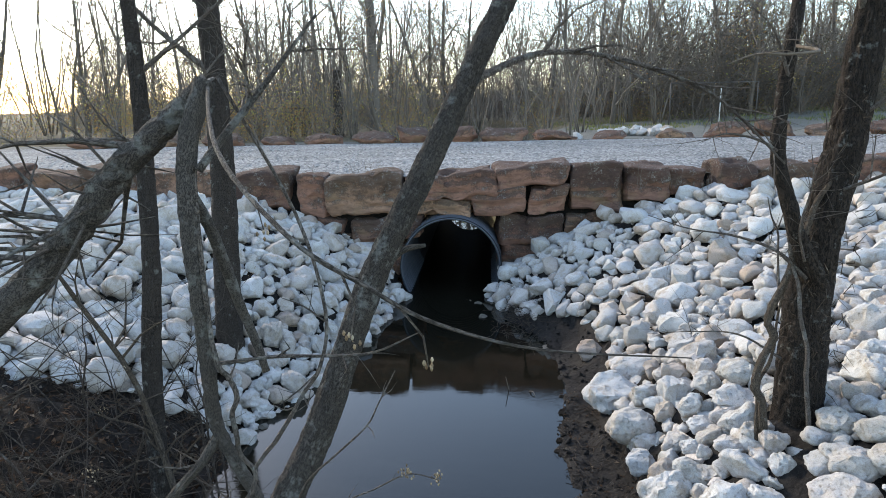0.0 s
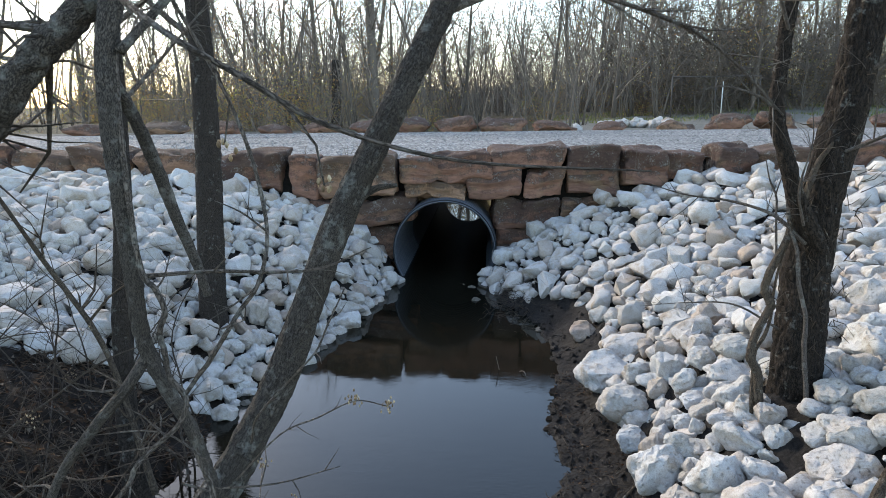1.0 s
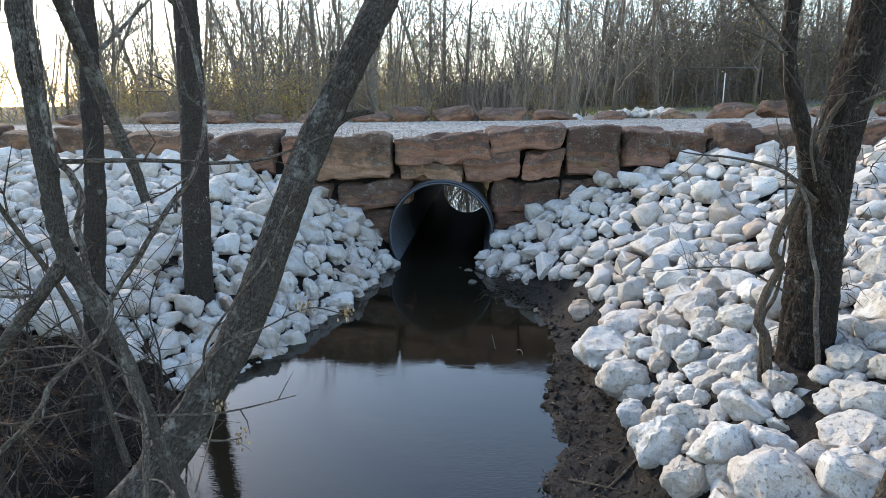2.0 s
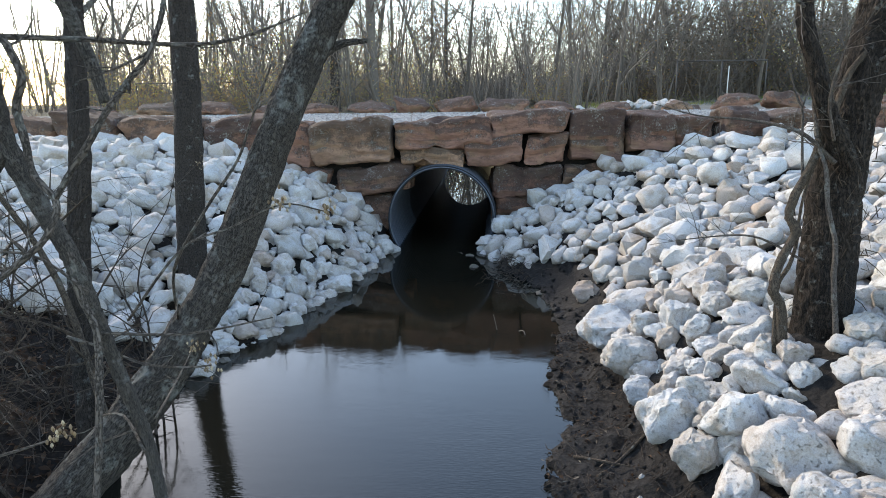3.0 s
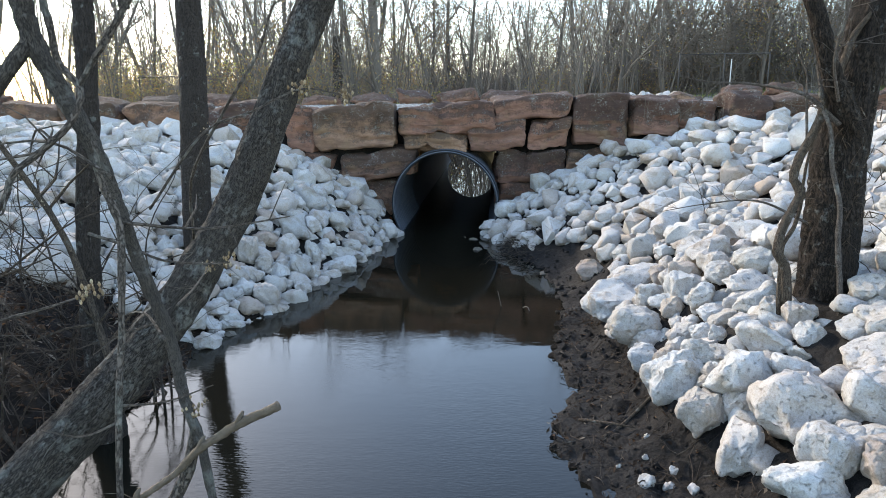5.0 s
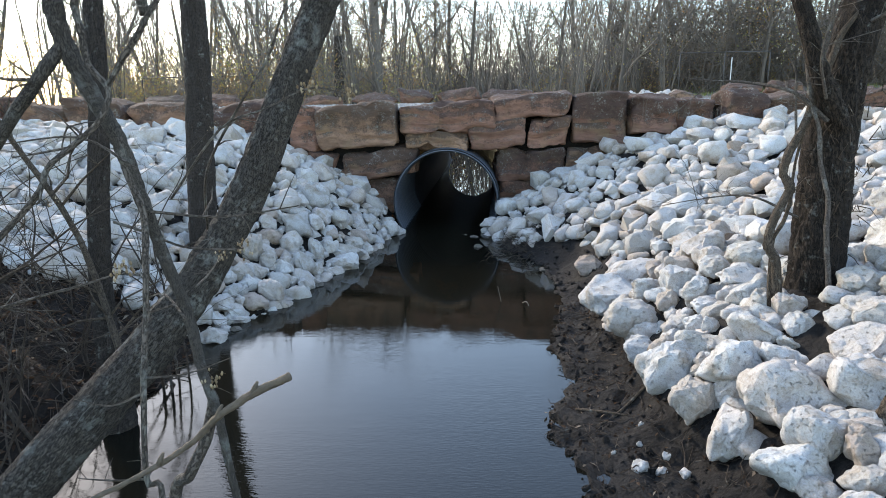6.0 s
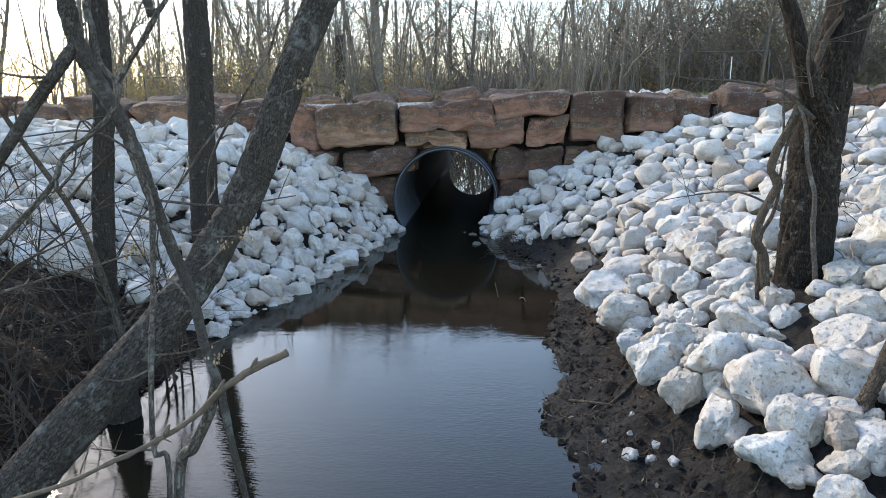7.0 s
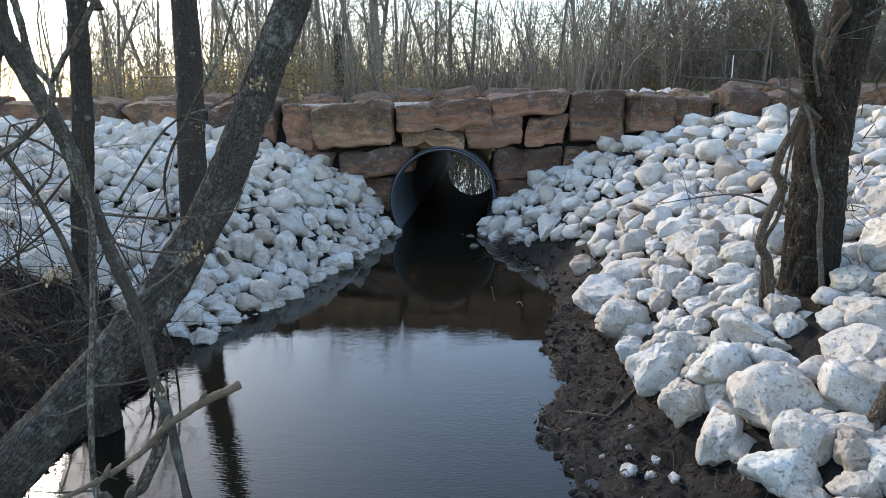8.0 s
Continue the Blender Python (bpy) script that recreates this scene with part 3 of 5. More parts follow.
LEFT_TOE = [(-1.49, -3.91, 0.1, 0.1), (-1.32, -3.82, 0.21, 0.15), (-1.46, -3.69, 0.19, 0.16), (-1.38, -3.6, 0.15, 0.13), (-1.27, -3.48, 0.15, 0.08), (-1.39, -3.44, 0.17, 0.12), (-1.31, -3.42, 0.18, 0.11), (-1.52, -3.42, 0.12, 0.09), (-1.52, -3.35, 0.09, 0.12), (-1.4, -3.29, 0.14, 0.11), (-1.22, -3.27, 0.2, 0.13), (-1.35, -3.22, 0.13, 0.1), (-1.46, -3.17, 0.13, 0.12), (-1.31, -3.13, 0.16, 0.13), (-1.06, -3.13, 0.13, 0.11), (-1.88, -3.1, 0.16, 0.13), (-1.15, -3.09, 0.18, 0.21), (-1.5, -2.93, 0.17, 0.13), (-1.37, -2.88, 0.22, 0.14)]
LEFT_SHORE = [(-1.89, -2.91, 0.15, 0.15), (-1.14, -2.7, 0.11, 0.08), (-1.0, -2.7, 0.12, 0.16), (-1.33, -2.65, 0.16, 0.14), (-1.47, -2.63, 0.19, 0.21), (-1.22, -2.61, 0.2, 0.16), (-1.1, -2.44, 0.15, 0.22), (-1.3, -2.42, 0.11, 0.07), (-1.03, -2.33, 0.17, 0.14), (-1.42, -2.28, 0.26, 0.15), (-1.26, -2.24, 0.23, 0.21), (-1.07, -2.1, 0.14, 0.23), (-0.86, -2.02, 0.36, 0.18), (-1.0, -1.91, 0.18, 0.14), (-0.85, -1.79, 0.33, 0.14), (-0.84, -1.58, 0.23, 0.13), (-0.82, -1.35, 0.22, 0.13), (-0.73, -1.23, 0.13, 0.13), (-0.65, -0.9, 0.16, 0.14)]


def on_right(x, y):
    d = x - lerp_at(y, SHORE_RIGHT)
    if math.hypot(x - 2.0, y + 4.62) < 0.2 or (1.72 < x < 2.0 and -5.2 < y < -4.85):
        return False
    return d > (0.46 + 0.10 * ease(-4.0, -4.6, y) if y < -3.0 else 0.0 + 0.40 * ease(-0.8, -2.1, y)) and abs(x) > (0.68 if y > -0.45 else 0.4)


def on_left(x, y):
    d = lerp_at(y, SHORE_LEFT) - x
    edge = -3.95 + 0.15 * math.sin(x * 3.1)
    return d > -0.02 and y > edge and math.hypot(x + 1.72, y + 3.0) > 0.13 and abs(x) > (0.72 if y > -0.5 else 0.4)


# ---- blocks of the headwall ----
def block_mesh(name, size, seed, bulge=0.075, level=11, tilt=0.0, material=None, square=8.0):
    """A quarried block with split faces, rounded edges and bedding ledges, its middle at the origin."""
    rng = random.Random(seed)
    bm = bmesh.new()
    bmesh.ops.create_cube(bm, size=2)
    bmesh.ops.subdivide_edges(bm, edges=bm.edges[:], cuts=level, use_grid_fill=True)
    w, d, h = (c / 2 for c in size)
    skew, lean = rng.uniform(-0.16, 0.16), rng.uniform(-0.09, 0.09)
    for v in bm.verts:
        x, y, z = v.co
        k = square
        m = (abs(x) ** k + abs(y) ** k + abs(z) ** k) ** (1 / k)
        p = Vector((x / m * w, y / m * d, z / m * h))
        p.x += skew * p.z
        p.z += (lean + tilt) * p.x
        q = p * 2.2 + Vector((seed * 3.7, 0, 0))
        n = Vector((noise.noise(q), noise.noise(q + Vector((9, 0, 0))), noise.noise(q + Vector((0, 9, 0)))))
        q2 = Vector((p.x * 3, p.y * 3, p.z * 14)) + Vector((0, seed, 0))
        step = noise.noise(q2)
        chip = noise.noise(p * 4.5 + Vector((0, 0, seed * 2.1)))
        p += n * bulge
        if chip > 0.15:
            p -= v.co.normalized() * (chip - 0.15) * 0.14
        p.y += 0.5 * bulge * step * (1 if p.y < 0 else 0)
        p += v.co.normalized() * bulge * (0.28 * noise.noise(p * 11) + 0.16 * noise.noise(p * 26))
        v.co = p
    me = bpy.data.meshes.new(name)
    bm.to_mesh(me)
    bm.free()
    me.polygons.foreach_set("use_smooth", [True] * len(me.polygons))
    me.set_sharp_from_angle(angle=radians(34))
    me.materials.append(material or SANDSTONE)
    return me


# x from, x to, z from, z to, and how far the face stands forward
TOP_COURSE = [
    (-7.6, -6.5, 1.15, 1.56, 0.0), (-6.45, -5.5, 1.2, 1.6, 0.05), (-5.45, -4.68, 1.2, 1.55, 0.0), (-4.64, -3.94, 1.2, 1.60, 0.02), (-3.9, -2.9, 1.16, 1.55, 0.05),
    (-2.86, -1.97, 1.02, 1.54, 0.03), (-1.93, -1.57, 0.97, 1.49, -0.02), (-1.54, -0.54, 0.97, 1.495, 0.08), (1.5, 2.16, 0.98, 1.56, 0.02), (2.19, 2.68, 1.08, 1.54, 0.03),
    (2.70, 3.17, 1.12, 1.50, -0.03), (3.2, 3.66, 1.16, 1.57, 0.05), (3.7, 4.5, 1.2, 1.56, 0.02), (4.55, 5.3, 1.22, 1.57, 0.05), (5.34, 6.2, 1.2, 1.55, 0.0), (6.25, 7.3, 1.2, 1.58, 0.04),
]
LOW_COURSES = [
    (-0.5, 0.60, 1.13, 1.51, 0.08), (-0.5, 0.29, 0.95, 1.14, 0.05), (0.31, 0.95, 0.96, 1.29, 0.04), (0.97, 1.48, 0.97, 1.32, 0.02), (-2.95, -2.05, 0.78, 1.02, -0.03),
    (-2.03, -1.3, 0.74, 0.97, 0.0), (-1.28, -0.34, 0.6, 0.955, 0.02), (0.60, 1.44, 0.55, 0.955, 0.0), (1.46, 2.1, 0.68, 0.98, 0.02), (-1.15, -0.60, 0.16, 0.62, -0.02), (0.64, 1.25, 0.1, 0.57, -0.03), (-2.0, -1.17, 0.3, 0.75, -0.05), (1.27, 2.0, 0.25, 0.7, -0.05),
]


def build_headwall():
    wall = tagged(new("headwall"), "stacked red-brown sandstone blocks with dark lichen", "stone wall", "", "structure")
    rng = random.Random(8)
    for n, (x0, x1, z0, z1, ahead) in enumerate(TOP_COURSE + LOW_COURSES):
        deep = rng.uniform(0.5, 0.62)
        ob = part("block", block_mesh("block", (x1 - x0 - 0.02, deep, z1 - z0 - 0.012), n + 1, 0.075, 15, 0.0, CRUSTED if n in (3, 5, 7, 8, 9, 10, 11, 12, 14, 22, 23) else SANDSTONE, 6.0 if n in (11, 12) else 14.0), wall)
        ob.location = ((x0 + x1) / 2, deep / 2 - ahead, (z0 + z1) / 2)
        ob.rotation_euler = (0, 0, rng.uniform(-0.05, 0.05))
    # the slab that tops the two small blocks over the pipe
    ob = part("block", block_mesh("block", (0.92, 0.6, 0.28), 77, 0.06, 10, 0.08), wall)
    ob.location = (1.02, 0.24, 1.44)
    fill = Soup()
    for a, b in (((-0.9, 0.30, 0.98), (0.9, 0.34, 1.40)),):
        x0, y0, z0 = a
        x1, y1, z1 = b
        c = [(x, y, z) for z in (z0, z1) for y in (y0, y1) for x in (x0, x1)]
        for f in ((0, 1, 5, 4), (3, 2, 6, 7), (4, 5, 7, 6), (1, 0, 2, 3), (2, 0, 4, 6), (1, 3, 7, 5)):
            fill.face([c[i] for i in f])
    part("earth_fill", fill.mesh("earth_fill", MUD, False), wall, "dark packed earth behind the blocks")


def build_edge_stones():
    """Flat stones along the far edge of the road."""
    rng = random.Random(15)
    spots = [(-2.15, 1.1, 0.30), (-1.15, 0.85, 0.36), (-0.1, 1.0, 0.35), (1.05, 1.15, 0.33), (2.3, 1.05, 0.22), (-3.4, 0.9, 0.24), (-4.5, 0.8, 0.2), (-5.9, 1.0, 0.3), (-7.3, 1.2, 0.28), (-9.0, 1.3, 0.26), (3.55, 0.8, 0.18), (5.2, 0.9, 0.22), (6.3, 1.1, 0.36), (7.4, 0.9, 0.38), (8.7, 1.2, 0.3), (10.3, 1.2, 0.34)]
    for n, (x, w, h) in enumerate(spots):
        ob = tagged(new("edge_stone", mesh_of("edge_stone", *rock_shape(200 + n, 2, 24, 0.06), SANDSTONE, True, 50)), "flat brown sandstone edging stone beside the gravel road", "edging stone", "stones along the far road edge")
        ob.location = (x, 7.75 + rng.uniform(-0.12, 0.2), DECK + h / 2 - 0.05)
        ob.rotation_euler = (rng.uniform(-0.1, 0.1), rng.uniform(-0.08, 0.08), rng.uniform(-0.15, 0.15))
        ob.scale = (w * 1.05, 0.75, h + 0.16)


def build_pipe():
    """Corrugated steel culvert, running straight under the road."""
    pipe = thing("culvert_pipe", "corrugated galvanised steel culvert pipe with a rim", "culvert pipe")
    sides, rows = 64, []
    y = -0.27
    while y < 8.3:
        rows.append((y, 0.60 + 0.016 * math.sin(y / 0.1 * 2 * math.pi)))
        y += 0.0125 if y < 1.4 else 0.05
    for name, grow in (("inner_wall", 0.0), ("outer_wall", 0.012)):
        verts, faces, reach = [], [], rows if not grow else [row for row in rows if row[0] < 0.6]
        for y, r in reach:
            cx = 0.03 + 0.022 * y
            for k in range(sides):
                a = 2 * math.pi * k / sides
                verts.append((cx + (r + grow) * math.cos(a), y, 0.355 + (r + grow) * math.sin(a)))
        for j in range(len(reach) - 1):
            for k in range(sides):
                a, b = j * sides + k, j * sides + (k + 1) % sides
                faces.append((a, b, b + sides, a + sides) if grow else (b, a, a + sides, b + sides))
        part(name, mesh_of(name, np.array(verts), np.array(faces), STEEL), pipe)
    rim = Soup()
    ring = [(0.024 + 0.607 * math.cos(a), -0.272, 0.355 + 0.607 * math.sin(a)) for a in (2 * math.pi * k / 64 for k in range(65))]
    rim.tube(ring, 0.008, 6)
    part("rim", rim.mesh("rim", STEEL), pipe, "bent bare steel rim")


# ---- trees ----
def twigs_from(soup, rng, run, radii, count, length, depth, sides=4, droop=0.1, low=0.25, stout=0.02):
    """Side shoots along a stem, with shoots of their own."""
    for _ in range(count):
        s = low + (1 - low) * rng.random()
        i = min(int(s * (len(run) - 1)), len(run) - 2)
        p = run[i]
        way = (run[i + 1] - run[i]).normalized()
        out = Vector((rng.gauss(0, 1), rng.gauss(0, 1), rng.gauss(0.2, 0.7)))
        out = (out - way * out.dot(way)).normalized()
        go = (way * rng.uniform(0.4, 1.0) + out).normalized()
        ln = length * rng.uniform(0.5, 1.2)
        r = min(radii[i] * 0.7, ln * stout + 0.0012)
        pts, q, n = [p], p, 3 if depth else 2
        for k in range(n):
            go = (go + Vector((rng.gauss(0, 0.25), rng.gauss(0, 0.25), rng.gauss(0, 0.2) - droop * 0.3))).normalized()
            q = q + go * ln / n
            pts.append(q)
        rr = [r, r * 0.75, r * 0.5, r * 0.22][: n] + [r * 0.22]
        rr = rr[: n + 1]
        soup.tube(pts, rr, sides, 0, False)
        if depth:
            twigs_from(soup, rng, pts, rr, 3, length * 0.5, depth - 1, 3, droop, 0.2, stout)


def wood_tree(seed, height, lean=0.1, limbs=11, first=0.22, leaves=0):
    """A bare tree of the wood behind the road: trunk and branches."""
    rng = random.Random(seed)
    tree = thing("bare_tree", "leafless grey-brown tree standing in the wood", "tree", "bare trees of the wood")
    trunk, crown, leaf = Soup(), Soup(), Soup()
    p, go, pts = Vector((0, 0, -0.2)), Vector((rng.gauss(0, lean), rng.gauss(0, lean), 1)).normalized(), []
    for k in range(9):
        pts.append(p.copy())
        go = (go + Vector((rng.gauss(0, 0.06), rng.gauss(0, 0.06), 0.05))).normalized()
        p += go * height / 8
    r0 = height * rng.uniform(0.0075, 0.012)
    radii = taper([r0 * 1.25, r0, r0 * 0.75, r0 * 0.4, r0 * 0.12], 9)
    trunk.tube(pts, radii, 7, 0.1)
    part("trunk", trunk.mesh("trunk", BARK_FAR), tree)
    for n in range(limbs):
        s = first + (0.97 - first) * (n + rng.random()) / limbs
        i = min(int(s * 8), 7)
        q = pts[i].lerp(pts[i + 1], s * 8 - i)
        a = rng.uniform(0, 6.28)
        g = Vector((math.cos(a), math.sin(a), rng.uniform(0.5, 1.5))).normalized()
        ln = height * rng.uniform(0.18, 0.38) * (1.1 - 0.6 * s)
        run = [q.copy()]
        for k in range(5):
            g = (g + Vector((rng.gauss(0, 0.26), rng.gauss(0, 0.26), 0.08))).normalized()
            q = q + g * ln / 5
            run.append(q.copy())
        r = radii[i] * 0.5
        rr = taper([r, r * 0.6, r * 0.2], 6)
        crown.tube(run, rr, 4, 0, False)
        twigs_from(crown, rng, run, rr, 6, ln * 0.5, 1, 3, 0.0, 0.1, 0.018)
        for k in range(leaves):
            c = run[rng.randrange(2, 6)] + Vector((rng.gauss(0, 0.25), rng.gauss(0, 0.25), rng.gauss(0, 0.2)))
            leaf_card(leaf, rng, c, 0.05)
    part("crown", crown.mesh("crown", TWIG_FAR), tree)
    if leaves:
        part("leaves", leaf.mesh("leaves", AUTUMN), tree, "few clinging russet and yellow leaves")
    return tree


def stem_clump(seed, height):
    """A tree of several slim stems that fan out from one root."""
    rng = random.Random(seed)
    tree = thing("multi_stem_tree", "leafless grey tree with several slim stems", "tree", "many-stemmed trees of the wood")
    crown = Soup()
    turn = rng.uniform(0, 6.28)
    count = rng.randrange(4, 8)
    for n in range(count):
        a = turn + 6.28 * n / count + rng.gauss(0, 0.3)
        lean = abs(rng.gauss(0.16, 0.1))
        h = height * rng.uniform(0.6, 1.1)
        p, go, pts = Vector((0.1 * math.cos(a), 0.1 * math.sin(a), -0.15)), Vector((lean * math.cos(a), lean * math.sin(a), 1)).normalized(), []
        for k in range(8):
            pts.append(p.copy())
            go = (go + Vector((rng.gauss(0, 0.09), rng.gauss(0, 0.09), 0.04))).normalized()
            p = p + go * h / 7
        r = rng.uniform(0.012, 0.034)
        radii = taper([r * 1.2, r, r * 0.8, r * 0.5, r * 0.12], 8)
        s = Soup()
        s.tube(pts, radii, 6, 0.15)
        part("stem", s.mesh("stem", BARK_FAR), tree)
        for j in range(8):
            i = min(1 + int(6 * (j + rng.random()) / 8), 6)
            q = pts[i].lerp(pts[i + 1] if i < 7 else pts[7], rng.random())
            b = rng.uniform(0, 6.28)
            g = Vector((math.cos(b), math.sin(b), rng.uniform(0.6, 1.8))).normalized()
            ln = h * rng.uniform(0.12, 0.3)
            run = [q.copy()]
            for k in range(4):
                g = (g + Vector((rng.gauss(0, 0.2), rng.gauss(0, 0.2), 0.06))).normalized()
                q = q + g * ln / 4
                run.append(q.copy())
            rr = taper([radii[i] * 0.45, radii[i] * 0.25, 0.003], 5)
            crown.tube(run, rr, 4, 0, False)
            twigs_from(crown, rng, run, rr, 3, ln * 0.55, 1, 3, 0.0, 0.1, 0.018)
    part("crown", crown.mesh("crown", TWIG_FAR), tree)
    return tree


def leaf_card(soup, rng, c, size):
    """One folded leaf."""
    a, b = rng.uniform(0, 6.28), rng.gauss(0, 0.7)
    u = Vector((math.cos(a), math.sin(a), math.sin(b))).normalized() * size
    w = u.cross(Vector((rng.gauss(0, 0.4), rng.gauss(0, 0.4), 1))).normalized() * size * 0.42
    lift = Vector((0, 0, size * 0.25))
    base = len(soup.v)
    soup.v += [c - u, c + w + lift, c + u, c - w + lift]
    soup.f += [(base, base + 1, base + 2), (base, base + 2, base + 3)]
    soup.uv += [(0, 0)] * 6


def shrub(seed, height, stems, leaves):
    """A thicket of thin stems at the edge of the wood."""
    rng = random.Random(seed)
    bush = thing("bare_shrub", "tangled leafless brown shrub at the wood's edge", "shrub", "shrubs at the wood's edge")
    wood, leaf = Soup(), Soup()
    for _ in range(stems):
        p = Vector((rng.gauss(0, 0.3), rng.gauss(0, 0.3), -0.1))
        g = Vector((rng.gauss(0, 0.3), rng.gauss(0, 0.3), 1)).normalized()
        h = height * rng.uniform(0.5, 1.1)
        run = [p.copy()]
        for k in range(5):
            g = (g + Vector((rng.gauss(0, 0.26), rng.gauss(0, 0.26), 0))).normalized()
            p += g * h / 5
            run.append(p.copy())
        r = rng.uniform(0.005, 0.013)
        rr = taper([r, r * 0.6, r * 0.25], 6)
        wood.tube(run, rr, 4, 0, False)
        twigs_from(wood, rng, run, rr, 7, h * 0.32, 1, 3, 0.0, 0.1, 0.012)
        for k in range(leaves):
            leaf_card(leaf, rng, run[rng.randrange(1, 6)] + Vector((rng.gauss(0, 0.2), rng.gauss(0, 0.2), rng.gauss(0, 0.15))), 0.04)
    part("crown", wood.mesh("crown", TWIG_FAR), bush)
    if leaves:
        part("leaves", leaf.mesh("leaves", AUTUMN), bush, "sparse dry leaves")
    return bush


def thicket(seed, height):
    """A dark dense bush overgrown with creepers."""
    rng = random.Random(seed)
    bush = thing("dark_thicket", "dense dark creeper-grown bush in the wood", "shrub", "dark bushes in the wood")
    wood, leaf = Soup(), Soup()
    for _ in range(15):
        p = Vector((rng.gauss(0, 0.5), rng.gauss(0, 0.35), -0.1))
        g = Vector((rng.gauss(0, 0.35), rng.gauss(0, 0.35), 1)).normalized()
        h = height * rng.uniform(0.6, 1.15)
        run = [p.copy()]
        for k in range(6):
            g = (g + Vector((rng.gauss(0, 0.22), rng.gauss(0, 0.22), -0.06))).normalized()
            p += g * h / 6
            run.append(p.copy())
        r = rng.uniform(0.012, 0.035)
        rr = taper([r, r * 0.6, r * 0.25], 7)
        wood.tube(run, rr, 5, 0, False)
        twigs_from(wood, rng, run, rr, 14, h * 0.3, 1, 3, 0.1, 0.1, 0.03)
        for k in range(80):
            c = run[rng.randrange(1, 7)] + Vector((rng.gauss(0, 0.4), rng.gauss(0, 0.4), rng.gauss(0, 0.35)))
            leaf_card(leaf, rng, c, rng.uniform(0.03, 0.06))
    part("crown", wood.mesh("crown", BARK_FAR), bush)
    part("leaves", leaf.mesh("leaves", IVY), bush, "dull dark green and brown leaves")
    return bush


